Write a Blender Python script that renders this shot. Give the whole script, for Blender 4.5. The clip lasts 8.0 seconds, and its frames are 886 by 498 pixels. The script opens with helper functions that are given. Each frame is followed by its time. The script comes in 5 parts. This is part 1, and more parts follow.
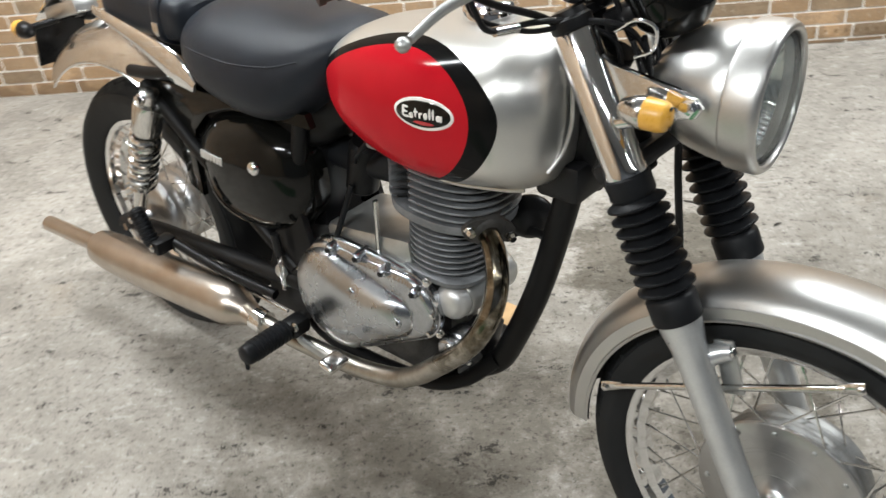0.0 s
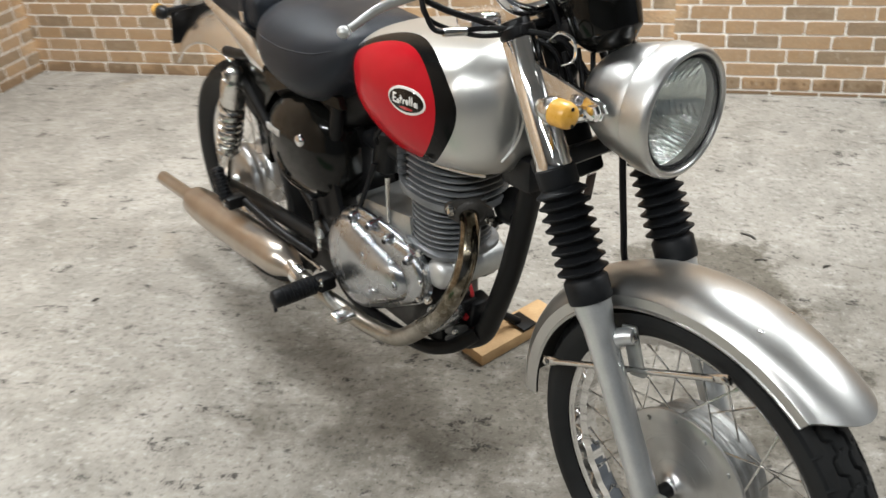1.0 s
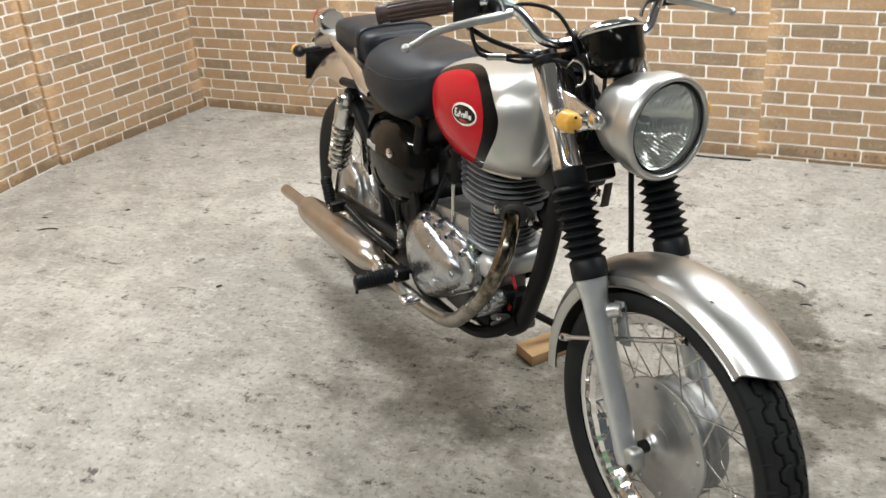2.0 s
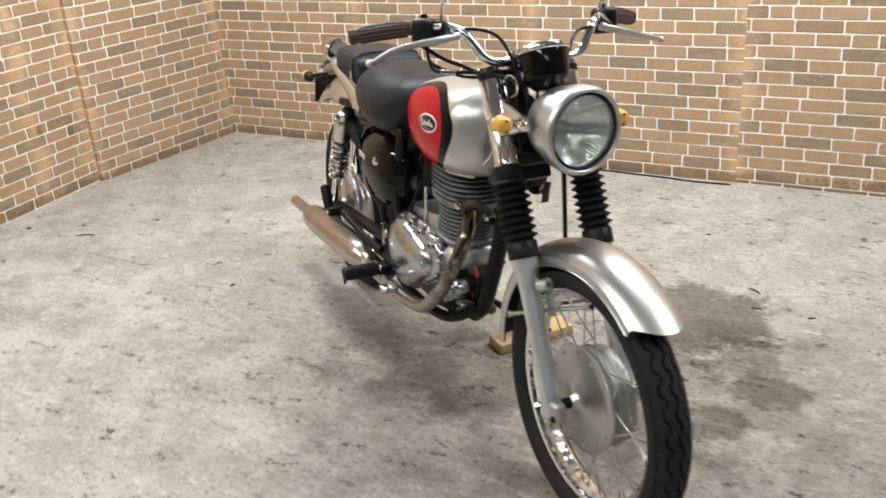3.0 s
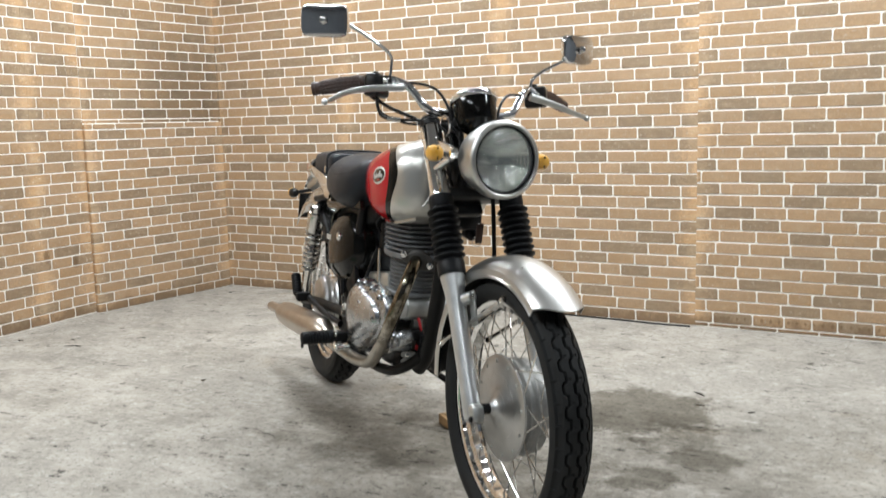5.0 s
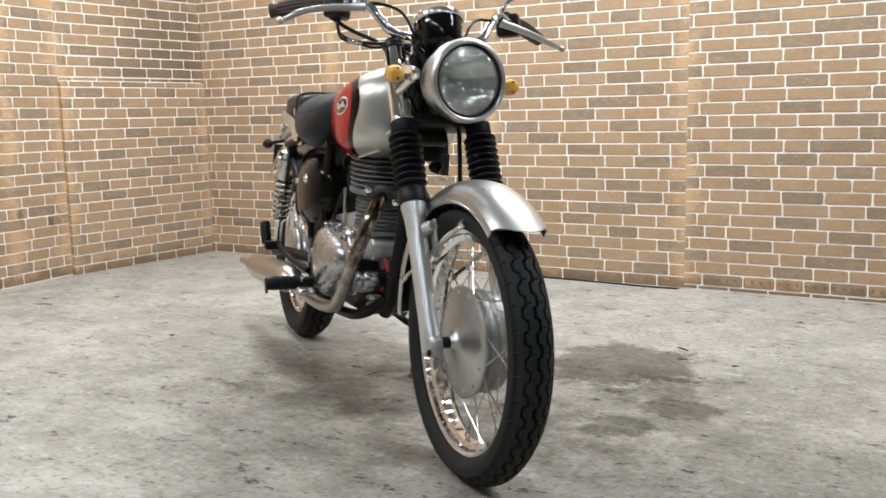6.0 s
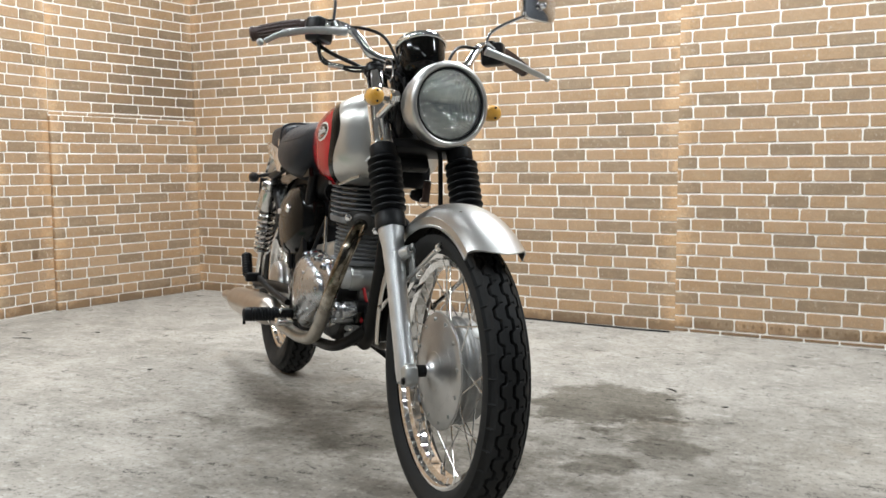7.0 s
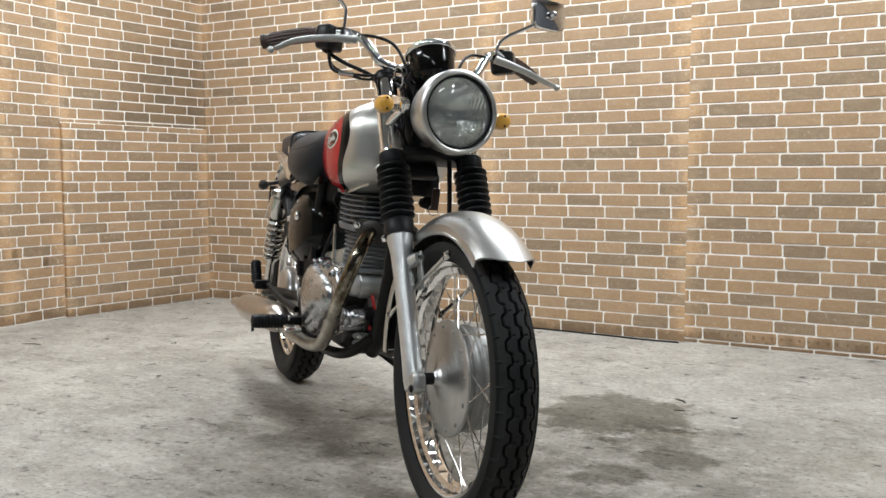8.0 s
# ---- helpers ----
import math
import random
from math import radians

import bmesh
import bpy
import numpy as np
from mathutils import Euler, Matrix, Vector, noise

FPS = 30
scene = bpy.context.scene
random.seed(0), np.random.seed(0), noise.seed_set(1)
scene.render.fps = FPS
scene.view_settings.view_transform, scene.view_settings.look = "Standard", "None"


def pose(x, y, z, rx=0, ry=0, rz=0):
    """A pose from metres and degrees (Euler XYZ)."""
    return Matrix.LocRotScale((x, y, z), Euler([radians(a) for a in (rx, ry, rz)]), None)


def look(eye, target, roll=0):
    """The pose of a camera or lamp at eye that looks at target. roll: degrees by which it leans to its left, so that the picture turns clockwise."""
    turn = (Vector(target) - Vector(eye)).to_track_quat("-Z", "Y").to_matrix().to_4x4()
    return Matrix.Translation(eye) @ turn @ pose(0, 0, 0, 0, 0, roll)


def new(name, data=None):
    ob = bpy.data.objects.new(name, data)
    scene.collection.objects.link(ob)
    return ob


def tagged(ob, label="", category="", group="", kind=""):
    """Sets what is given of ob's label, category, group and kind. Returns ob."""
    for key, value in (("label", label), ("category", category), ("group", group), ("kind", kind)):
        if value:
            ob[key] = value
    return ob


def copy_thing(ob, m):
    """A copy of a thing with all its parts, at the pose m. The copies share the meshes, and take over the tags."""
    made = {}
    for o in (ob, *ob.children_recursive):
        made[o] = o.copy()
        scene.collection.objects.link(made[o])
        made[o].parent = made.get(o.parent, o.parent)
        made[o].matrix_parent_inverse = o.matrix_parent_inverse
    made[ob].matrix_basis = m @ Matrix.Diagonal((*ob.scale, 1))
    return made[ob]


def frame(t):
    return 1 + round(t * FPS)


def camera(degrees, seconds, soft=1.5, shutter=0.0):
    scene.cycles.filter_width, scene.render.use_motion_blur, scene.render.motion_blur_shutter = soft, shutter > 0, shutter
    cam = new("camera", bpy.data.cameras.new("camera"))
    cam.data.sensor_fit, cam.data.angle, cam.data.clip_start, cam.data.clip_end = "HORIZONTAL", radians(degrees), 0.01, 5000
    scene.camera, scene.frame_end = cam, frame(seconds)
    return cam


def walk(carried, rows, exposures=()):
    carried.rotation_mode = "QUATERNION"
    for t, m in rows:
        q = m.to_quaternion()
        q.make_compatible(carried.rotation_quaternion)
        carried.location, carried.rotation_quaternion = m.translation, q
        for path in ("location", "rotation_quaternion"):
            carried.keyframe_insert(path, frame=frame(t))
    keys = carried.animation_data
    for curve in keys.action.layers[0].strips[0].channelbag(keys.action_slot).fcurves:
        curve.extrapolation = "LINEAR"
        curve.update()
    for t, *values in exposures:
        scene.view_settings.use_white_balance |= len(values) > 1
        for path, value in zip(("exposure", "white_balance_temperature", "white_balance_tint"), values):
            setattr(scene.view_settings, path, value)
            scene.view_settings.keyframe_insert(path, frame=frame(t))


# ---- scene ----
import functools

cam = camera(52.5, 8.0, shutter=0.6)
PATH = [
    (0, (2.672, -3.234, 1.391), (2.526, -1.592, 0.259), -5.8),
    (0.5, (2.849, -3.298, 1.402), (2.5, -1.672, 0.292), -5.3),
    (1, (3.024, -3.408, 1.41), (2.503, -1.792, 0.353), -4.9),
    (1.2, (3.102, -3.469, 1.419), (2.488, -1.863, 0.397), -5.7),
    (2.3, (3.388, -3.808, 1.424), (2.557, -2.203, 0.566), -3.4),
    (2.5, (3.444, -3.863, 1.435), (2.623, -2.245, 0.594), -3.4),
    (3, (3.628, -3.944, 1.438), (2.722, -2.353, 0.634), -4.0),
    (3.5, (3.819, -3.992, 1.418), (2.892, -2.431, 0.579), -2.3),
    (4, (3.852, -4.031, 1.357), (2.941, -2.428, 0.581), -3.9),
    (4.5, (3.894, -4.101, 1.176), (2.902, -2.467, 0.588), -2.9),
    (5, (3.944, -4.177, 0.985), (2.962, -2.458, 0.704), -1.5),
    (5.2, (3.948, -4.166, 0.94), (2.955, -2.457, 0.635), -1.8),
    (6.3, (3.984, -4.003, 0.792), (3.015, -2.278, 0.493), -0.5),
    (6.5, (3.984, -3.988, 0.776), (3.064, -2.235, 0.492), -0.3),
    (7, (3.992, -3.983, 0.757), (3.004, -2.255, 0.569), -0.3),
    (7.5, (3.993, -3.98, 0.752), (2.999, -2.253, 0.579), -0.0),
    (8, (3.993, -3.982, 0.752), (2.986, -2.262, 0.586), -0.0),
]
walk(cam, [(t, look(eye, target, roll)) for t, eye, target, roll in PATH],
     exposures=[(0.0, 0.66, 6500, 10), (0.6, 0.66, 6500, 10), (1.0, 0.60, 6550, 10), (1.2, 0.56, 6550, 10), (2.5, 0.66, 6700, 11), (3.0, 0.62, 6700, 12), (4.0, 0.68, 6600, 11), (4.6, 0.68, 6600, 11),
                (5.1, 0.53, 6350, 9), (6.5, 0.57, 6400, 10), (7.0, 0.56, 6350, 10), (7.5, 0.46, 6400, 10), (8.0, 0.40, 6400, 10)])
# ---------------------------------------------------------------- light
world = bpy.data.worlds.new("garage_world")
scene.world = world
world.use_nodes = True
world.node_tree.nodes["Background"].inputs[0].default_value = (0.9, 0.95, 1.0, 1)
world.node_tree.nodes["Background"].inputs[1].default_value = 0.05

CEILING = 2.75
# ceiling lamps: x, y of the middle, watts
LAMPS = [(1.2, -1.25, 45), (3.1, -1.0, 39), (4.95, -1.40, 35), (1.2, -3.9, 42), (2.8, -4.3, 14), (4.75, -4.5, 9)]
for lx, ly, watts in LAMPS:
    lamp = bpy.data.lights.new("tube_light", "AREA")
    lamp.shape, lamp.size, lamp.size_y = "RECTANGLE", 1.2, 0.09
    lamp.energy, lamp.color = watts, (0.94, 0.985, 1.0)
    new("tube_light", lamp).matrix_world = pose(lx, ly, CEILING - 0.085, 0, 0, 0)


# ---------------------------------------------------------------- materials
class Nodes:
    """A short way to write shader nodes."""

    def __init__(self, name):
        self.mat = bpy.data.materials.new(name)
        self.mat.use_nodes = True
        self.tree = self.mat.node_tree
        self.bsdf = self.tree.nodes["Principled BSDF"]
        self.coord = self.node("ShaderNodeTexCoord").outputs["Object"]

    def node(self, kind):
        return self.tree.nodes.new(kind)

    def link(self, a, b):
        if isinstance(a, (int, float)):
            b.default_value = a
        elif isinstance(a, tuple):
            b.default_value = (*a, 1)[:4] if len(b.default_value) == 4 else a[:3]
        else:
            self.tree.links.new(a, b)

    def math(self, op, a, b=0.0, c=0.0):
        n = self.node("ShaderNodeMath")
        n.operation = op
        for i, v in enumerate((a, b, c)):
            self.link(v, n.inputs[i])
        return n.outputs[0]

    def noise(self, scale, detail=3, rough=0.55, stretch=None, coord=None):
        n = self.node("ShaderNodeTexNoise")
        n.inputs["Scale"].default_value, n.inputs["Detail"].default_value, n.inputs["Roughness"].default_value = scale, detail, rough
        c = coord or self.coord
        if stretch:
            m = self.node("ShaderNodeMapping")
            m.inputs["Scale"].default_value = stretch
            self.link(c, m.inputs[0])
            c = m.outputs[0]
        self.link(c, n.inputs["Vector"])
        return n.outputs[0]

    def ramp(self, value, *stops):
        n = self.node("ShaderNodeValToRGB")
        while len(n.color_ramp.elements) < len(stops):
            n.color_ramp.elements.new(0.5)
        for e, (p, c) in zip(n.color_ramp.elements, stops):
            e.position, e.color = p, (*(c if isinstance(c, tuple) else (c, c, c)), 1)
        self.link(value, n.inputs[0])
        return n.outputs[0]

    def mix(self, fac, a, b, blend="MIX"):
        n = self.node("ShaderNodeMix")
        n.data_type, n.blend_type = "RGBA", blend
        self.link(fac, n.inputs[0])
        self.link(a, n.inputs[6])
        self.link(b, n.inputs[7])
        return n.outputs[2]

    def xyz(self, coord=None):
        n = self.node("ShaderNodeSeparateXYZ")
        self.link(coord or self.coord, n.inputs[0])
        return n.outputs

    def bump(self, height, strength=0.3, distance=0.001):
        n = self.node("ShaderNodeBump")
        n.inputs["Strength"].default_value, n.inputs["Distance"].default_value = strength, distance
        self.link(height, n.inputs["Height"])
        self.link(n.outputs[0], self.bsdf.inputs["Normal"])
        return n

    def set(self, **kw):
        names = dict(color="Base Color", rough="Roughness", metal="Metallic", coat="Coat Weight", coat_rough="Coat Roughness",
                     trans="Transmission Weight", ior="IOR", spec="Specular IOR Level", aniso="Anisotropic", tangent="Tangent",
                     emit="Emission Color", power="Emission Strength", alpha="Alpha", sheen="Sheen Weight")
        for k, v in kw.items():
            self.link(v, self.bsdf.inputs[names[k]])
        return self


def surface(name, a, b, rough=(0.3, 0.5), metal=0.0, scale=30, fine=400, bump=0.15, depth=0.0004, **kw):
    """Colour between a and b by a coarse noise with finer grain, roughness likewise, and a fine relief."""
    n = Nodes(name)
    coarse, grain = n.noise(scale, 4), n.noise(fine, 2)
    both = n.math("ADD", n.math("MULTIPLY", coarse, 0.7), n.math("MULTIPLY", grain, 0.3))
    n.set(color=n.ramp(both, (0.3, a), (0.7, b)), metal=metal)
    n.set(rough=n.ramp(both, (0.3, rough[0]), (0.7, rough[1])), **kw)
    if bump:
        n.bump(both, bump, depth)
    return n


def brick_material(name, single, grey):
    n = Nodes(name)
    if single:
        pick = n.node("ShaderNodeObjectInfo").outputs["Random"]
    else:
        pick = n.node("ShaderNodeNewGeometry").outputs["Random Per Island"]
    other = n.math("FRACT", n.math("MULTIPLY", pick, 17.3))
    if grey:
        base = n.ramp(other, (0.0, (0.270, 0.198, 0.126)), (0.5, (0.315, 0.232, 0.148)), (1.0, (0.365, 0.268, 0.170)))
    else:
        base = n.ramp(other, (0.0, (0.535, 0.335, 0.172)), (0.4, (0.60, 0.375, 0.195)), (0.7, (0.585, 0.385, 0.220)), (1.0, (0.655, 0.425, 0.245)))
    geo = n.node("ShaderNodeNewGeometry").outputs["Position"]
    cloud, grain, spots = n.noise(9, 4, coord=geo), n.noise(160, 3, coord=geo), n.noise(55, 4, coord=geo)
    base = n.mix(n.ramp(cloud, (0.35, 0.0), (0.7, 0.45)), base, (0.41, 0.262, 0.152))
    patch = n.noise(24, 5, 0.7, coord=geo)
    base = n.mix(n.ramp(patch, (0.46, 0.0), (0.66, 0.34)), base, (0.64, 0.455, 0.285))
    base = n.mix(n.ramp(grain, (0.4, 0.0), (0.72, 0.42)), base, (0.28, 0.185, 0.112))
    base = n.mix(n.ramp(spots, (0.60, 0.0), (0.72, 0.65)), base, (0.68, 0.58, 0.47))
    streak = n.noise(26, 4, 0.6, stretch=(0.35, 0.35, 1.6), coord=geo)
    base = n.mix(n.ramp(streak, (0.50, 0.0), (0.68, 0.32)), base, (0.60, 0.47, 0.32))
    rim = n.node("ShaderNodeAttribute")
    rim.attribute_name = "rim"
    ragged = n.math("ADD", rim.outputs["Fac"], n.math("MULTIPLY", n.math("SUBTRACT", n.noise(70, 4, 0.7, coord=geo), 0.5), 1.3))
    base = n.mix(n.ramp(ragged, (0.62, 0.0), (0.95, 0.42)), base, (0.17, 0.125, 0.085))
    base = n.mix(n.ramp(ragged, (1.06, 0.0), (1.12, 0.9)), base, (0.82, 0.78, 0.71))
    # soot and painted shade above the low panel, dirt splashed along the walls' foot
    x, y, z = n.xyz(geo)
    soot_shade = n.math("ADD", n.math("POWER", n.math("MULTIPLY", n.math("ADD", y, 0.12), 1.5), 2.0), n.math("POWER", n.math("MULTIPLY", n.math("SUBTRACT", z, 1.03), 1.6), 2.0))
    soot_shade = n.math("ADD", soot_shade, n.math("MULTIPLY", n.math("SUBTRACT", n.noise(7, 4, coord=geo), 0.5), 1.4))
    over_panel = n.math("MULTIPLY", n.math("GREATER_THAN", z, 1.022), n.math("LESS_THAN", x, 0.006))
    base = n.mix(n.math("MULTIPLY", n.ramp(soot_shade, (0.1, 0.55), (1.35, 0.0)), over_panel), base, (0.10, 0.075, 0.05))
    splash = n.math("MULTIPLY_ADD", z, -7.0, n.math("MULTIPLY_ADD", n.noise(13, 5, 0.65, coord=geo), 1.5, 0.0))
    base = n.mix(n.ramp(splash, (0.30, 0.0), (0.58, 0.66)), base, (0.16, 0.10, 0.055))
    # two brown runs on the side wall, and rusty dots on the lowest course of the back wall
    for cy, cz in ((-1.227, 0.353), (-1.046, 0.297)):
        run = n.math("ADD", n.math("POWER", n.math("MULTIPLY", n.math("SUBTRACT", y, cy), 42.0), 2.0), n.math("POWER", n.math("MULTIPLY", n.math("SUBTRACT", z, cz), 26.0), 2.0))
        run = n.math("ADD", n.math("ADD", run, n.math("MULTIPLY", n.math("SUBTRACT", grain, 0.5), 2.2)), n.math("MULTIPLY", n.math("GREATER_THAN", x, 0.02), 9.0))
        base = n.mix(n.ramp(run, (0.2, 0.75), (1.1, 0.0)), base, (0.13, 0.075, 0.035))
    dots = n.math("ADD", n.math("POWER", n.math("MULTIPLY", n.math("SINE", n.math("MULTIPLY", x, 85.0)), 1.5), 2.0), n.math("POWER", n.math("MULTIPLY", n.math("SUBTRACT", z, 0.050), 95.0), 2.0))
    dots = n.math("ADD", n.math("ADD", dots, n.math("MULTIPLY", n.math("SUBTRACT", spots, 0.5), 3.0)), n.math("MULTIPLY", n.math("LESS_THAN", x, 3.03), 9.0))
    base = n.mix(n.ramp(dots, (0.2, 0.6), (0.9, 0.0)), base, (0.15, 0.085, 0.04))
    n.set(color=base, rough=n.ramp(cloud, (0.3, 0.62), (0.7, 0.8)), spec=0.35)
    n.bump(n.math("ADD", grain, spots), 0.25, 0.0012)
    return n.mat


BRICK = [brick_material("tan_brick_face", True, False), brick_material("brown_brick_face", True, True)]
BRICK_REST = [brick_material("tan_brick_facing", False, False), brick_material("brown_brick_facing", False, True)]
MORTAR = surface("white_mortar", (0.80, 0.76, 0.70), (0.90, 0.87, 0.82), (0.8, 0.95), scale=6, fine=220, bump=0.4, depth=0.001).mat
PLASTER = surface("plain_grey_plaster", (0.070, 0.080, 0.095), (0.105, 0.117, 0.135), (0.7, 0.9), scale=2, fine=90).mat


def concrete():
    n = Nodes("worn_concrete")
    geo = n.node("ShaderNodeNewGeometry").outputs["Position"]
    big, mid = n.noise(0.8, 5, coord=geo), n.noise(4.5, 8, 0.72, coord=geo)
    flakes = n.noise(16, 9, 0.78, stretch=(1.0, 1.8, 1), coord=geo)
    grit, fine = n.noise(60, 6, 0.8, coord=geo), n.noise(300, 2, coord=geo)
    col = n.ramp(mid, (0.36, (0.280, 0.259, 0.226)), (0.48, (0.362, 0.335, 0.295)), (0.60, (0.445, 0.415, 0.371)))
    col = n.mix(n.ramp(big, (0.40, 0.0), (0.60, 0.40)), col, (0.285, 0.27, 0.245))
    col = n.mix(n.ramp(flakes, (0.375, 0.75), (0.435, 0.0)), col, (0.165, 0.153, 0.136))
    col = n.mix(n.ramp(flakes, (0.55, 0.0), (0.62, 0.55)), col, (0.56, 0.54, 0.505))
    col = n.mix(n.ramp(grit, (0.37, 0.85), (0.45, 0.0)), col, (0.11, 0.10, 0.088))
    col = n.mix(n.ramp(grit, (0.57, 0.0), (0.65, 0.55)), col, (0.64, 0.625, 0.60))
    rust = n.noise(2.6, 5, 0.6, coord=geo)
    col = n.mix(n.ramp(rust, (0.64, 0.0), (0.78, 0.25)), col, (0.36, 0.25, 0.13))
    # dark scuffs, short and scattered
    scuff = n.noise(8, 3, 0.5, stretch=(0.7, 2.0, 1), coord=geo)
    col = n.mix(n.ramp(n.math("MULTIPLY", scuff, n.ramp(n.noise(30, 6, 0.8, coord=geo), (0.40, 0.0), (0.56, 1.0))), (0.585, 0.0), (0.63, 0.85)), col, (0.05, 0.047, 0.043))
    # damp oil stain beside the front wheel, and wide dark patches round the motorcycle
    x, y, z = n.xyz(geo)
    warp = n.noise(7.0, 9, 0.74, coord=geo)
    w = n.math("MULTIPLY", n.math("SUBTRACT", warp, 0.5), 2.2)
    # the five wide ones paint the motorcycle's soft shade, with dirt, into the floor
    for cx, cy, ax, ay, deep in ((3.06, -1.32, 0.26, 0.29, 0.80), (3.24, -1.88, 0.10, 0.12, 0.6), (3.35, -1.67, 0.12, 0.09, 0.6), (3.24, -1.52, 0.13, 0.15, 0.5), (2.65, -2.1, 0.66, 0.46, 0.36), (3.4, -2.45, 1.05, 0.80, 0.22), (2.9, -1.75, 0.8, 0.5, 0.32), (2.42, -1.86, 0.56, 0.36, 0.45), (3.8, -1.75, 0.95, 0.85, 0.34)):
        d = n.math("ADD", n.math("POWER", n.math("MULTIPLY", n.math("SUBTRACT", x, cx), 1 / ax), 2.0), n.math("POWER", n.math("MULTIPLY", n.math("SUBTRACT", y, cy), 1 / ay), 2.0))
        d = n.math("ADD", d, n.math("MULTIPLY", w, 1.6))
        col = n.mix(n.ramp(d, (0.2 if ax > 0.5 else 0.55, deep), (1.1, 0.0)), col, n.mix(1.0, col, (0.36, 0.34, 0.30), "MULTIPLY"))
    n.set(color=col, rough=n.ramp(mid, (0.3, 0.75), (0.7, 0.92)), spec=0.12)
    n.bump(n.math("ADD", n.math("MULTIPLY", grit, 0.6), n.math("ADD", n.math("MULTIPLY", flakes, 0.9), n.math("MULTIPLY", fine, 0.25))), 0.45, 0.003)
    return n.mat


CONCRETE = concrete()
CEILING_PAINT = surface("dim_ceiling_board", (0.23, 0.25, 0.28), (0.30, 0.325, 0.355), (0.7, 0.9), scale=2, fine=90).mat
CHROME = surface("chrome", (0.80, 0.80, 0.80), (0.88, 0.88, 0.88), (0.04, 0.10), 1.0, 25, 500, 0.02).mat
CHROME_OLD = surface("pitted_chrome", (0.55, 0.54, 0.52), (0.80, 0.79, 0.77), (0.08, 0.28), 1.0, 60, 700, 0.12).mat
SATIN = surface("satin_steel", (0.55, 0.545, 0.53), (0.64, 0.635, 0.62), (0.32, 0.42), 1.0, 7, 300, 0.06).mat
ALLOY = surface("dull_cast_alloy", (0.44, 0.45, 0.44), (0.58, 0.59, 0.58), (0.32, 0.5), 0.9, 40, 500, 0.15).mat
LEG = surface("worn_bright_leg_alloy", (0.58, 0.595, 0.60), (0.72, 0.735, 0.74), (0.26, 0.40), 0.75, 22, 300, 0.10).mat
POLISHED = surface("polished_alloy", (0.40, 0.415, 0.435), (0.54, 0.555, 0.575), (0.20, 0.33), 1.0, 11, 60, 0.0).mat
FIN = surface("grey_fin_paint", (0.12, 0.127, 0.135), (0.245, 0.253, 0.262), (0.4, 0.6), 0.45, 30, 350, 0.25).mat
CASE = surface("grey_engine_case", (0.20, 0.20, 0.195), (0.36, 0.36, 0.35), (0.35, 0.55), 0.7, 30, 300, 0.3).mat
DARK_ALLOY = surface("dark_engine_alloy", (0.035, 0.034, 0.032), (0.11, 0.105, 0.10), (0.35, 0.6), 0.5, 35, 300, 0.3).mat
BLACK = surface("gloss_black_paint", (0.003, 0.003, 0.003), (0.006, 0.006, 0.005), (0.07, 0.11), 0.0, 12, 300, 0.0, spec=0.4, ior=1.38).mat
FRAME = surface("worn_black_frame_paint", (0.0035, 0.0035, 0.0040), (0.0075, 0.0074, 0.0076), (0.34, 0.55), 0.0, 25, 300, 0.15, spec=0.22).mat
RUBBER = surface("black_rubber", (0.005, 0.0055, 0.0065), (0.011, 0.012, 0.014), (0.38, 0.58), 0.0, 30, 500, 0.25, spec=0.22).mat
TYRE = surface("tyre_rubber", (0.010, 0.0105, 0.011), (0.021, 0.022, 0.0225), (0.55, 0.78), 0.0, 18, 400, 0.3, spec=0.25).mat
BROWN = surface("dark_brown_grip_rubber", (0.035, 0.017, 0.013), (0.065, 0.034, 0.026), (0.4, 0.6), 0.0, 40, 400, 0.25).mat
PLASTIC = surface("black_plastic", (0.006, 0.006, 0.0065), (0.012, 0.012, 0.013), (0.25, 0.42), 0.0, 30, 400, 0.1, spec=0.25).mat
AMBER = surface("yellowed_amber_plastic", (0.72, 0.36, 0.045), (0.86, 0.48, 0.09), (0.25, 0.4), 0.0, 60, 400, 0.1, coat=0.3).mat
RED_LENS = surface("red_lens", (0.35, 0.01, 0.015), (0.5, 0.02, 0.02), (0.1, 0.2), 0.0, 60, 400, 0.05, coat=0.5).mat
LAMP_WHITE_ALLOY = surface("bright_cast_alloy", (0.60, 0.60, 0.59), (0.72, 0.72, 0.71), (0.35, 0.5), 0.7, 40, 500, 0.15).mat
RED_WIRE = surface("red_cable_boot", (0.55, 0.02, 0.03), (0.7, 0.05, 0.06), (0.4, 0.5), 0.0, 60, 400, 0.05).mat
WHITE = surface("white_badge_enamel", (0.72, 0.70, 0.66), (0.82, 0.80, 0.77), (0.2, 0.3), 0.0, 90, 400, 0.05).mat
WOOD = surface("raw_timber", (0.42, 0.25, 0.11), (0.60, 0.40, 0.21), (0.6, 0.8), 0.0, 20, 220, 0.4, 0.001).mat
GREEN = surface("green_floor_sheet", (0.02, 0.09, 0.035), (0.04, 0.14, 0.06), (0.5, 0.7), 0.0, 12, 200, 0.3, 0.001).mat
LAMP_WHITE = surface("white_lamp_metal", (0.75, 0.75, 0.73), (0.82, 0.82, 0.80), (0.4, 0.5), 0.0, 6, 90, 0.05).mat


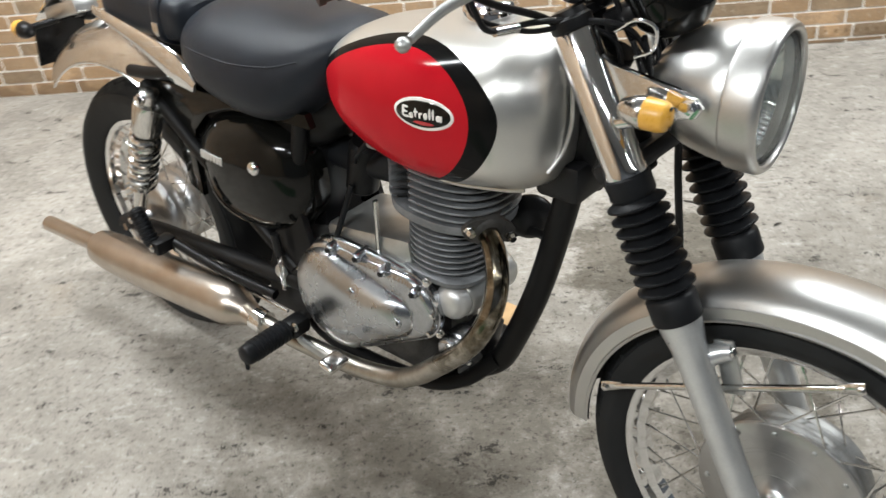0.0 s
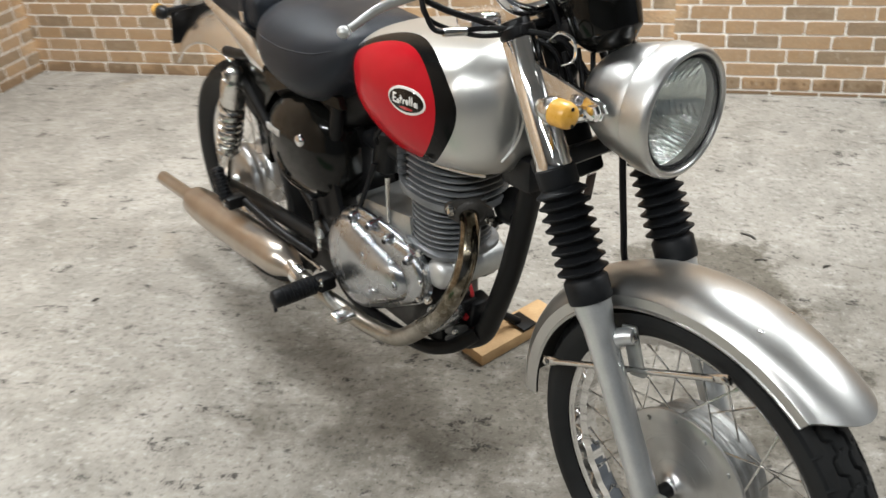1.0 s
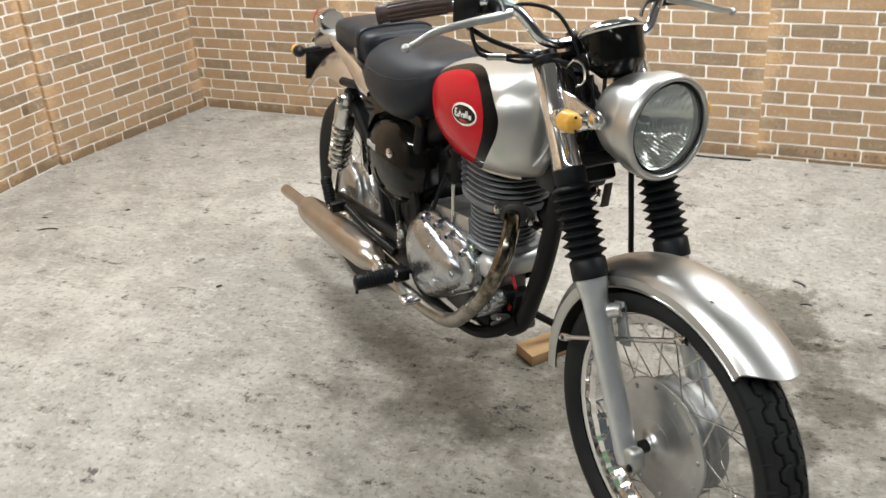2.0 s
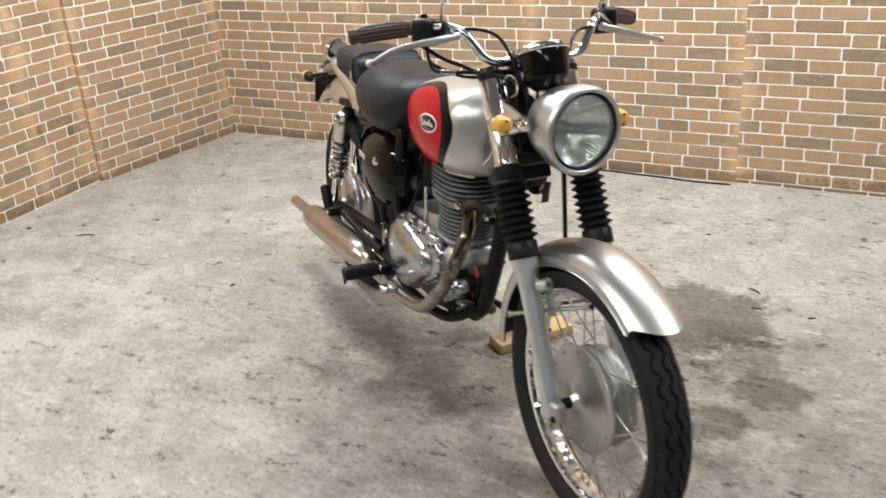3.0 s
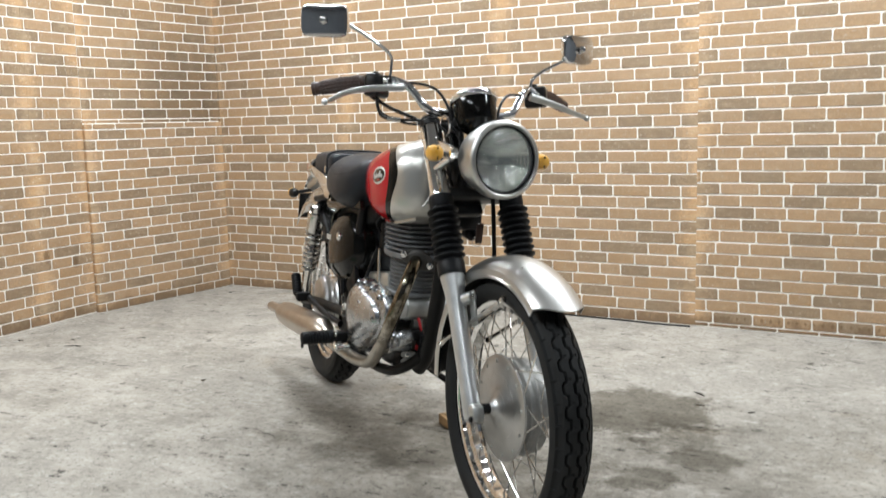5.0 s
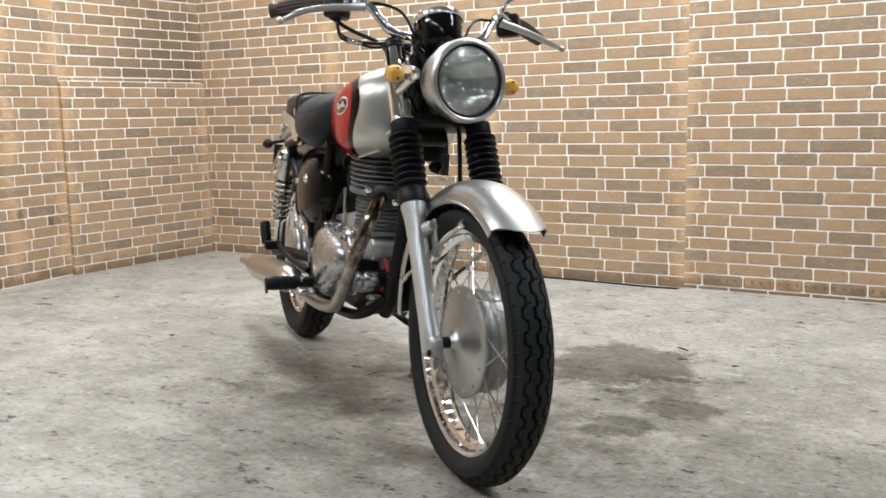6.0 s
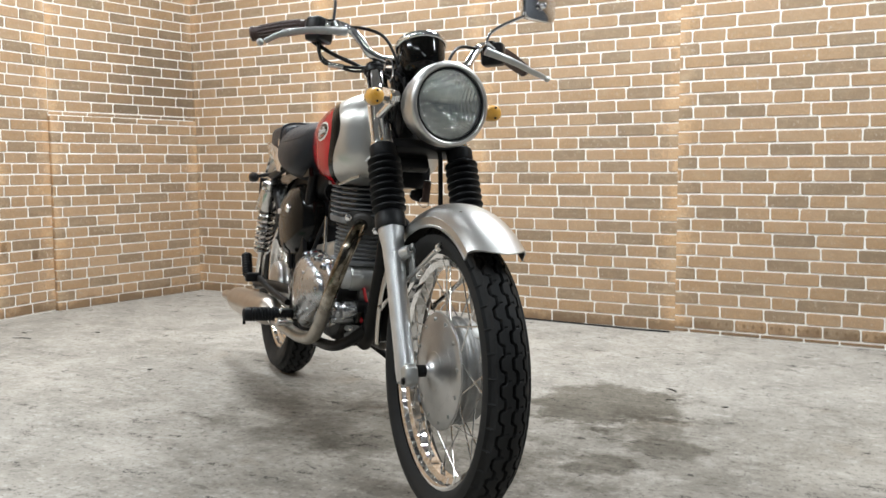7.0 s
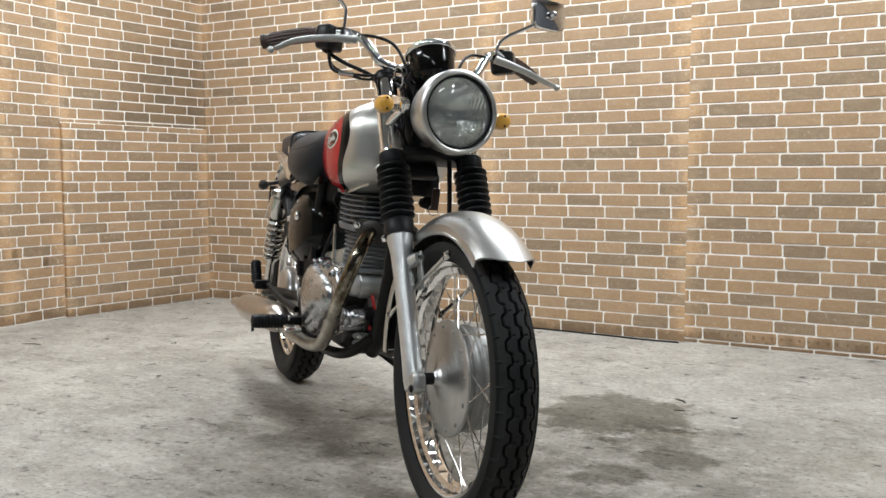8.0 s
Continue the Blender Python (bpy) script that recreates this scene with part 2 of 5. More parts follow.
def vinyl():
    n = Nodes("black_seat_vinyl")
    cells = n.node("ShaderNodeTexVoronoi")
    cells.inputs["Scale"].default_value = 900
    n.link(n.coord, cells.inputs["Vector"])
    pale = n.noise(10, 4)
    n.set(color=n.ramp(pale, (0.3, (0.012, 0.0145, 0.0195)), (0.7, (0.021, 0.025, 0.032))), rough=n.ramp(pale, (0.3, 0.34), (0.7, 0.46)), spec=0.22)
    n.bump(n.math("ADD", n.math("MULTIPLY", cells.outputs[0], 0.6), n.noise(14, 3)), 0.22, 0.002)
    return n.mat


VINYL = vinyl()


def heat_chrome():
    n = Nodes("heat_tinted_chrome")
    x, y, z = n.xyz()
    stain = n.noise(26, 5, 0.65)
    tint = n.ramp(stain, (0.30, (0.035, 0.030, 0.022)), (0.48, (0.15, 0.13, 0.095)), (0.66, (0.42, 0.39, 0.34)))
    dull = n.ramp(stain, (0.35, (0.34, 0.315, 0.275)), (0.65, (0.48, 0.455, 0.41)))
    low = n.ramp(n.math("MULTIPLY_ADD", z, -9.0, n.math("MULTIPLY_ADD", stain, 0.8, 3.0)), (0.0, 0.0), (0.5, 1.0))
    n.set(color=n.mix(low, tint, dull), metal=1.0, rough=n.mix(low, n.ramp(stain, (0.3, 0.22), (0.65, 0.10)), (0.34, 0.34, 0.34)))
    return n.mat


HEAT = heat_chrome()


def muffler_steel():
    n = Nodes("browned_muffler_chrome")
    big, fine = n.noise(9, 4), n.noise(70, 3)
    n.set(color=n.ramp(big, (0.35, (0.47, 0.405, 0.345)), (0.65, (0.58, 0.53, 0.475))), metal=1.0, rough=n.ramp(n.math("ADD", n.math("MULTIPLY", big, 0.7), n.math("MULTIPLY", fine, 0.3)), (0.35, 0.28), (0.65, 0.34)))
    return n.mat


MUFFLER = muffler_steel()


def spun_alloy():
    n = Nodes("spun_alloy")
    t = n.node("ShaderNodeTangent")
    t.direction_type, t.axis = "RADIAL", "Y"
    x, y, z = n.xyz()
    r = n.math("SQRT", n.math("ADD", n.math("MULTIPLY", x, x), n.math("MULTIPLY", z, z)))
    v = n.node("ShaderNodeCombineXYZ")
    n.link(r, v.inputs[0])
    rings = n.noise(700, 2, coord=v.outputs[0])
    stain = n.noise(14, 4)
    n.set(color=n.ramp(stain, (0.3, (0.45, 0.45, 0.45)), (0.7, (0.60, 0.60, 0.60))), metal=1.0, rough=n.ramp(rings, (0.35, 0.27), (0.65, 0.36)), aniso=0.7)
    n.link(t.outputs[0], n.bsdf.inputs["Tangent"])
    return n.mat


SPUN = spun_alloy()


def tank_paint():
    """Silver tank with a red egg-shaped side panel bordered in black."""
    n = Nodes("silver_red_black_tank_paint")
    x, y, z = n.xyz()
    dx = n.math("ADD", x, 0.646)
    dz = n.math("SUBTRACT", z, n.math("MULTIPLY_ADD", dx, 0.13, 0.788))

    def egg(front, rear, high, low):
        ax = n.math("MAXIMUM", n.math("MULTIPLY", dx, 1 / front), n.math("MULTIPLY", dx, -1 / rear))
        az = n.math("MAXIMUM", n.math("MULTIPLY", dz, 1 / high), n.math("MULTIPLY", dz, -1 / low))
        return n.math("ADD", n.math("POWER", ax, 2.0), n.math("POWER", az, 2.0))

    side = n.math("GREATER_THAN", n.math("ABSOLUTE", y), 0.03)
    red = n.math("MULTIPLY", n.math("LESS_THAN", egg(0.160, 0.185, 0.088, 0.118), 1.0), side)
    black = n.math("MULTIPLY", n.math("LESS_THAN", egg(0.200, 0.205, 0.098, 0.128), 1.0), side)
    flake = n.noise(900, 2)
    cloud = n.noise(6, 4)
    silver = n.ramp(n.math("ADD", n.math("MULTIPLY", flake, 0.5), n.math("MULTIPLY", cloud, 0.5)), (0.3, (0.54, 0.535, 0.51)), (0.7, (0.64, 0.635, 0.61)))
    redc = n.ramp(cloud, (0.3, (0.38, 0.008, 0.015)), (0.7, (0.48, 0.014, 0.022)))
    col = n.mix(black, silver, (0.006, 0.006, 0.006))
    col = n.mix(red, col, redc)
    n.set(color=col, metal=n.math("MULTIPLY", n.math("SUBTRACT", 1.0, black), 0.85))
    n.set(rough=n.math("MULTIPLY_ADD", n.math("SUBTRACT", 1.0, black), 0.24, n.math("MULTIPLY_ADD", cloud, 0.05, 0.08)), coat=n.math("MULTIPLY", n.math("SUBTRACT", 1.0, black), 0.2), coat_rough=0.05, spec=0.3, ior=n.math("MULTIPLY_ADD", black, -0.28, 1.5))
    return n.mat


TANK = tank_paint()


def thin_glass(name, gloss, flutes=False, haze=0.01):
    """Clear sheet: lets light straight through and mirrors a little."""
    n = Nodes(name)
    clear, shine, both = n.node("ShaderNodeBsdfTransparent"), n.node("ShaderNodeBsdfGlossy"), n.node("ShaderNodeMixShader")
    clear.inputs[0].default_value = (0.93, 0.95, 0.94, 1)
    shine.inputs["Roughness"].default_value = 0.03
    both.inputs[0].default_value = gloss
    if flutes:
        x, y, z = n.xyz()
        b = n.node("ShaderNodeBump")
        b.inputs["Strength"].default_value, b.inputs["Distance"].default_value = 0.35, 0.001
        n.link(n.math("SINE", n.math("MULTIPLY", y, 1250.0)), b.inputs["Height"])
        n.link(b.outputs[0], shine.inputs["Normal"])
    n.link(clear.outputs[0], both.inputs[1])
    n.link(shine.outputs[0], both.inputs[2])
    # a pale diffuse haze that paints brightness into the glass
    pale, whole = n.node("ShaderNodeBsdfDiffuse"), n.node("ShaderNodeMixShader")
    pale.inputs[0].default_value = (0.75, 0.76, 0.74, 1)
    whole.inputs[0].default_value = haze
    n.link(both.outputs[0], whole.inputs[1])
    n.link(pale.outputs[0], whole.inputs[2])
    n.link(whole.outputs[0], n.tree.nodes["Material Output"].inputs[0])
    return n.mat


def reflector():
    """Mirror bowl seen through the flutes of its glass."""
    n = Nodes("reflector_bowl")
    x, y, z = n.xyz()
    flute = n.math("SINE", n.math("MULTIPLY", y, 1050.0))
    rib = n.math("SINE", n.math("MULTIPLY", n.math("MULTIPLY_ADD", y, 0.9, z), 620.0))
    low = n.ramp(n.math("MULTIPLY_ADD", z, 6.0, 0.5), (0.22, 1.0), (0.34, 0.0))
    mid = n.ramp(n.math("MULTIPLY_ADD", z, 6.0, 0.5), (0.30, 0.0), (0.36, 1.0), (0.46, 0.25), (0.70, 0.6), (0.82, 0.1))
    height = n.math("ADD", n.math("MULTIPLY", flute, mid), n.math("ADD", n.math("MULTIPLY", rib, low), n.math("MULTIPLY", n.noise(26, 2), 1.2)))
    n.set(color=(0.95, 0.96, 0.94), rough=0.10, metal=1.0)
    n.bump(height, 0.65, 0.0009)
    return n.mat


LENS = thin_glass("fluted_headlamp_glass", 0.10, True, 0.06)
GLASS = thin_glass("clear_glass", 0.07)
MIRROR = Nodes("mirror_glass").set(color=(0.86, 0.87, 0.87), rough=0.01, metal=1.0).mat
REFLECTOR = reflector()
DIAL = surface("gauge_face", (0.75, 0.74, 0.70), (0.8, 0.79, 0.76), (0.4, 0.5), 0.0, 30, 300, 0.02).mat


# ---------------------------------------------------------------- mesh tools
def part(name, bm, material, parent=None, label="", at=(0, 0, 0), turn=None, sharp=40):
    """Links a bmesh as one mesh object under a thing or a part."""
    bmesh.ops.recalc_face_normals(bm, faces=bm.faces)
    me = bpy.data.meshes.new(name)
    bm.to_mesh(me)
    bm.free()
    me.materials.append(material)
    me.shade_smooth()
    me.set_sharp_from_angle(angle=radians(sharp))
    ob = new(name, me)
    ob.parent = parent
    if parent is not None and parent.type == "MESH":
        ob.location = Vector(at) - parent.location
    else:
        ob.location = at
    if turn:
        ob.rotation_euler = [radians(a) for a in turn]
    if label:
        ob["label"] = label
    return ob


def curve(points, k=8):
    """A smooth line through the points."""
    p = [Vector(q) for q in points]
    p = [2 * p[0] - p[1]] + p + [2 * p[-1] - p[-2]]
    out = []
    for i in range(1, len(p) - 2):
        a, b, c, d = p[i - 1:i + 3]
        for j in range(k):
            t = j / k
            out.append(0.5 * (2 * b + (c - a) * t + (2 * a - 5 * b + 4 * c - d) * t * t + (3 * b - a - 3 * c + d) * t ** 3))
    return out + [p[-2]]


def loft(bm, rings, cap=True, closed=False):
    rows = [[bm.verts.new(v) for v in ring] for ring in rings]
    n = len(rows[0])
    for a, b in zip(rows, rows[1:] + ([rows[0]] if closed else [])):
        for i in range(n):
            bm.faces.new((a[i], a[(i + 1) % n], b[(i + 1) % n], b[i]))
    if cap and not closed:
        bm.faces.new(rows[0])
        bm.faces.new(rows[-1][::-1])
    return bm


def tube(points, radius, n=12, k=8, bm=None, flat=1.0, cap=True):
    """A tube along a smooth line; radius: one, or one for each point given."""
    bm = bm or bmesh.new()
    line = curve(points, k) if k > 1 else [Vector(q) for q in points]
    if isinstance(radius, (int, float)):
        radii = [radius] * len(line)
    else:
        s = np.linspace(0, len(radius) - 1, len(line))
        radii = [float(r) for r in np.interp(s, range(len(radius)), radius)]
    rings, side = [], None
    for i, c in enumerate(line):
        d = (line[min(i + 1, len(line) - 1)] - line[max(i - 1, 0)]).normalized()
        if side is None:
            side = d.orthogonal().normalized() if abs(d.y) > 0.9 else d.cross(Vector((0, 1, 0))).normalized()
        side = (side - d * side.dot(d)).normalized()
        up = d.cross(side)
        rings.append([c + radii[i] * (math.cos(a) * side + flat * math.sin(a) * up) for a in np.linspace(0, 2 * math.pi, n, endpoint=False)])
    return loft(bm, rings, cap)


def lathe(profile, n=48, axis="y", bm=None, at=(0, 0, 0), closed=False, arc=None):
    """Turns a profile of (along the axis, radius) round an axis through at."""
    bm = bm or bmesh.new()
    at = Vector(at)
    rings = []
    for h, r in profile:
        r = max(r, 1e-4)
        ring = []
        for a in np.linspace(0, 2 * math.pi, n, endpoint=False):
            c, s = r * math.cos(a), r * math.sin(a)
            ring.append(at + Vector({"x": (h, c, s), "y": (c, h, s), "z": (c, s, h)}[axis]))
        rings.append(ring)
    return loft(bm, rings, True, closed)


def rounded(profile, r=0.002):
    """Cuts the corners of a profile by r."""
    out = [profile[0]]
    for a, b, c in zip(profile, profile[1:], profile[2:]):
        a, b, c = Vector(a), Vector(b), Vector(c)
        u, v = a - b, c - b
        d = min(r, u.length / 2.2, v.length / 2.2)
        out += [tuple(b + u.normalized() * d), tuple(b + v.normalized() * d)]
    return out + [profile[-1]]


def box(size, at=(0, 0, 0), bevel=0.003, bm=None, turn=None, segments=2):
    """A block with rounded edges."""
    b = bmesh.new()
    bmesh.ops.create_cube(b, size=1)
    bmesh.ops.scale(b, vec=size, verts=b.verts)
    if bevel:
        bmesh.ops.bevel(b, geom=b.edges[:], offset=min(bevel, min(size) * 0.45), segments=segments, affect="EDGES", profile=0.5)
    m = pose(*at, *(turn or (0, 0, 0)))
    bmesh.ops.transform(b, matrix=m, verts=b.verts)
    return joined(bm, b)


def joined(bm, b):
    if bm is None:
        return b
    me = bpy.data.meshes.new("joint")
    b.to_mesh(me)
    b.free()
    bm.from_mesh(me)
    bpy.data.meshes.remove(me)
    return bm


def turned(bm, m):
    bmesh.ops.transform(bm, matrix=m, verts=bm.verts)
    return bm


def plate(outline, y0, y1, bevel=0.003, bm=None):
    """A flat piece with an outline in x and z, from y0 to y1, its rims rounded."""
    b = bmesh.new()
    loop = [Vector((x, 0, z)) for x, z in outline]
    mid = sum(loop, Vector()) / len(loop)
    s = 1 if y1 > y0 else -1
    rings = []
    for y, inset in ((y0, 0), (y1 - s * bevel, 0), (y1 - s * bevel * 0.3, bevel * 0.3), (y1, bevel)):
        rings.append([p + (mid - p).normalized() * inset + Vector((0, y, 0)) for p in loop])
    return joined(bm, loft(b, rings))


def oval(cx, cz, a, b, tilt=0, n=32, p=2.0):
    t = radians(tilt)
    out = []
    for k in np.linspace(0, 2 * math.pi, n, endpoint=False):
        c, s = math.cos(k), math.sin(k)
        u, v = a * math.copysign(abs(c) ** (2 / p), c), b * math.copysign(abs(s) ** (2 / p), s)
        out.append((cx + u * math.cos(t) - v * math.sin(t), cz + u * math.sin(t) + v * math.cos(t)))
    return out


def bolt(at, axis, r=0.006, h=0.006, parent=None, material=None, name="bolt"):
    """A hexagon bolt head on a washer."""
    bm = lathe([(0, r * 1.35), (h * 0.25, r * 1.35), (h * 0.25, r), (h * 0.9, r), (h, r * 0.8)], 6, "z")
    q = Vector(axis).to_track_quat("Z", "Y").to_matrix().to_4x4()
    return part(name, turned(bm, Matrix.Translation(at) @ q), material or CHROME_OLD, parent)


def structure(name, bm, material, label, at=(0, 0, 0), parent=None, turn=None, category=""):
    return tagged(part(name, bm, material, parent, at=at, turn=turn), label, category, kind="structure")


# ---------------------------------------------------------------- the room
ROOM_X, ROOM_Y = 6.4, -6.2
ROW = 0.0549

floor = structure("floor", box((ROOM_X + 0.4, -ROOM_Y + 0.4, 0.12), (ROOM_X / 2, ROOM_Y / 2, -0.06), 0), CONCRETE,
                  "worn light grey concrete floor with flakes, dark specks, stains and painted shade round the bike", category="floor")
ceiling = structure("ceiling", box((ROOM_X + 0.4, -ROOM_Y + 0.4, 0.1), (ROOM_X / 2, ROOM_Y / 2, CEILING + 0.05), 0), CEILING_PAINT,
                    "plain grey board ceiling above the garage", category="ceiling")
wall_back = structure("wall_back", box((ROOM_X + 0.4, 0.15, CEILING), (ROOM_X / 2, 0.079, CEILING / 2), 0), MORTAR,
                      "tan and brown brick-faced wall with white joints", category="wall")
# the side wall leaves the corner at 95.5 degrees and bends in again beyond the low panel
PANEL_LONG, PANEL_HIGH = 0.936, 1.018
LEFT = Matrix.Translation((0.012, 0, 0)) @ Matrix.Rotation(radians(-5.5), 4, "Z")
SIDE = LEFT @ Matrix.Translation((-0.024, -PANEL_LONG, 0)) @ Matrix.Rotation(radians(9.5), 4, "Z")
side_wall = turned(box((0.15, PANEL_LONG + 0.15, CEILING), (-0.099, -PANEL_LONG / 2 + 0.05, CEILING / 2), 0), LEFT)
joined(side_wall, turned(box((0.15, 5.5, CEILING), (-0.075, -2.75, CEILING / 2), 0), SIDE))
wall_left = structure("wall_left", side_wall, MORTAR,
                      "tan and brown brick-faced side wall with a raised lower panel", category="wall")
# unseen walls added here; their dark tone sets what chrome and paint mirror
wall_right = structure("wall_right", box((0.15, -ROOM_Y, CEILING), (ROOM_X + 0.075, ROOM_Y / 2, CEILING / 2), 0), PLASTER,
                       "plain dark wall added unseen behind the camera", category="wall")
wall_front = structure("wall_front", box((ROOM_X + 0.4, 0.15, CEILING), (ROOM_X / 2, ROOM_Y - 0.075, CEILING / 2), 0), PLASTER,
                       "plain dark wall added unseen behind the camera", category="wall")
panel = part("lower_panel", turned(box((0.022, PANEL_LONG, PANEL_HIGH), (-0.0135, -PANEL_LONG / 2, PANEL_HIGH / 2), 0.002), LEFT), MORTAR, wall_left, "raised brick-faced lower panel")

# lamp fittings over the room
fitting = None
for lx, ly, watts in LAMPS:
    if fitting is None:
        fitting = new("ceiling_light")
        fitting.location = (lx, ly, CEILING)
        tagged(fitting, "white twin-tube fluorescent ceiling light fitting", "ceiling light", "ceiling lights")
        part("housing", box((1.26, 0.12, 0.05), (0, 0, -0.028), 0.006), LAMP_WHITE, fitting)
        for sx in (-1, 1):
            part("end_cap", box((0.03, 0.125, 0.06), (sx * 0.635, 0, -0.033), 0.006), LAMP_WHITE, fitting)
    else:
        copy_thing(fitting, pose(lx, ly, CEILING))

# green sheet on the floor behind the photographer's start
tagged(part("floor_sheet", box((1.5, 0.6, 0.006), (1.334, -3.304, 0.0035), 0.002), GREEN), "thin green rubber sheet lying on the concrete", "mat")


# ---------------------------------------------------------------- the motorcycle
bike = new("motorcycle")
bike.matrix_world = pose(3.072, -2.3796, 0.0316, -3.49, -0.29, -37.98)
tagged(bike, "classic silver, red and black motorcycle leaning on its side stand", "motorcycle")

FRONT, REAR = Vector((-0.038, 0.014, 0.2865)), Vector((-1.525, 0, 0.2925))


def tyre(radius, width, rim_r, cells, zig):
    """A tyre about the y axis with a grooved tread."""
    half, flat = width / 2, width * 0.40
    prof = []
    across = 40
    for i in range(across + 1):
        s = -1 + 2 * i / across
        prof.append((flat * s, radius - 0.020 * abs(s) ** 2.3, s))
    bm = bmesh.new()
    rings = []
    for j in range(cells):
        a = 2 * math.pi * j / cells
        ring = []
        saw = abs(((j * zig / cells) % 1.0) * 2 - 1) * 2 - 1
        saw = max(-0.3, min(0.3, saw)) / 0.3
        for y, r, s in prof:
            depth = 0.0
            for g, amp, w in ((-0.58, 0.085, 0.055), (0.0, 0.12, 0.075), (0.58, 0.085, 0.055)):
                if abs(s - g - amp * saw) < w:
                    depth = 0.0095
            if abs(s) > (0.74 if ((j * zig / cells) % 1.0) < 0.5 else 0.86) and ((j * zig / cells) % 1.0) < 0.93 and abs(s) > 0.80:
                depth = 0.004
            if 0.22 < abs(s) < 0.40 and abs(((j * zig / cells + 0.25) % 1.0) - 0.12 - 0.5 * abs(abs(s) - 0.31)) < 0.035:
                depth = 0.003
            ring.append((y, r - depth))
        # walls of the tyre, from the tread's edge down to the rim
        wall = [(half * 0.93, radius - 0.026), (half, radius - 0.040), (half * 0.97, radius - 0.047), (half * 0.80, rim_r + 0.004), (half * 0.66, rim_r - 0.004)]
        full = [(-y, r) for y, r in wall[::-1]] + ring + wall
        rings.append([Vector((r * math.cos(a), y, r * math.sin(a))) for y, r in full])
    rows = [[bm.verts.new(v) for v in ring] for ring in rings]
    for a, b in zip(rows, rows[1:] + rows[:1]):
        for i in range(len(a) - 1):
            bm.faces.new((a[i], a[i + 1], b[i + 1], b[i]))
    return bm


def spoke_wheel(name, centre, radius, width, rim_r, drum, label, cells, zig, flange):
    """Hub as the part; tyre, rim, spokes and nipples under it."""
    hub = part(name, drum, SPUN, bike, label, at=centre)
    part("tyre", tyre(radius, width, rim_r, cells, zig), TYRE, hub, "black road tyre with zigzag tread grooves", at=centre, sharp=30)
    h = width * 0.31
    rim = [(-h, rim_r), (-h * 0.92, rim_r + 0.001), (-h * 0.85, rim_r - 0.002), (-h * 0.80, rim_r - 0.010), (-h * 0.45, rim_r - 0.012), (-h * 0.3, rim_r - 0.024), (h * 0.3, rim_r - 0.024),
           (h * 0.45, rim_r - 0.012), (h * 0.80, rim_r - 0.010), (h * 0.85, rim_r - 0.002), (h * 0.92, rim_r + 0.001), (h, rim_r), (h, rim_r - 0.004), (h * 0.84, rim_r - 0.014), (h * 0.5, rim_r - 0.017),
           (h * 0.33, rim_r - 0.029), (-h * 0.33, rim_r - 0.029), (-h * 0.5, rim_r - 0.017), (-h * 0.84, rim_r - 0.014), (-h, rim_r - 0.004)]
    band = lathe(rim, 144, "y", closed=True)
    for v in band.verts:
        r = math.hypot(v.co.x, v.co.z)
        if r < rim_r - 0.012:
            k = 1 + 0.0012 / r * math.cos(36 * math.atan2(v.co.z, v.co.x)) * (1 if abs(v.co.y) < h * 0.6 else 0.4)
            v.co.x, v.co.z = v.co.x * k, v.co.z * k
    part("rim", band, CHROME, hub, "chromed wheel rim", at=centre, sharp=35)
    for i in range(36):
        side = -1 if i % 2 else 1
        lean = 1 if (i // 2) % 2 else -1
        a = 2 * math.pi * (i + 0.3) / 36
        b = a + lean * radians(24 + 5 * (i % 2))
        r0 = flange
        p = Vector((r0 * math.cos(b), side * 0.022 - 0.002, r0 * math.sin(b)))
        q = Vector(((rim_r - 0.026) * math.cos(a), side * 0.004, (rim_r - 0.026) * math.sin(a)))
        d = (q - p).normalized()
        bm = tube([p - d * 0.004, q], 0.0017, 6, 1)
        tube([q - d * 0.016, q + d * 0.004], 0.003, 6, 1, bm)
        part("spoke", bm, CHROME_OLD, hub, at=centre)
    return hub


# front hub: a spun drum with a cone towards the right leg, finned on the left
front_drum = rounded([(-0.056, 0.004), (-0.056, 0.0135), (-0.049, 0.0160), (-0.042, 0.0220), (-0.0365, 0.034), (-0.0325, 0.054), (-0.0300, 0.080), (-0.0285, 0.098), (-0.0276, 0.1235), (-0.0255, 0.1255), (-0.022, 0.1255), (-0.020, 0.120), (-0.020, 0.02)], 0.0015)
front_wheel = spoke_wheel("front_wheel", FRONT, 0.3165, 0.096, 0.254, lathe(front_drum, 96), "spoked front wheel with spun alloy drum hub", 720, 40, 0.117)
brake = rounded([(-0.021, 0.02), (-0.021, 0.108), (-0.008, 0.110), (-0.006, 0.116), (-0.001, 0.116), (0.001, 0.110), (0.014, 0.110), (0.016, 0.116), (0.022, 0.116), (0.024, 0.110), (0.034, 0.112), (0.044, 0.112), (0.050, 0.100), (0.050, 0.030), (0.066, 0.012), (0.066, 0.004)], 0.0015)
part("brake_drum", lathe(brake, 96), CASE, front_wheel, "dull grey ribbed brake drum", at=FRONT)
for i in range(12):
    a = 2 * math.pi * i / 12 + 0.2
    bolt(FRONT + Vector((0.1100 * math.cos(a), -0.0278, 0.1100 * math.sin(a))), (0, -1, 0), 0.0040, 0.0040, front_wheel, ALLOY)
part("axle", tube([(FRONT.x, -0.078, FRONT.z), (FRONT.x, 0.098, FRONT.z)], 0.0130, 16, 1), PLASTIC, bike)

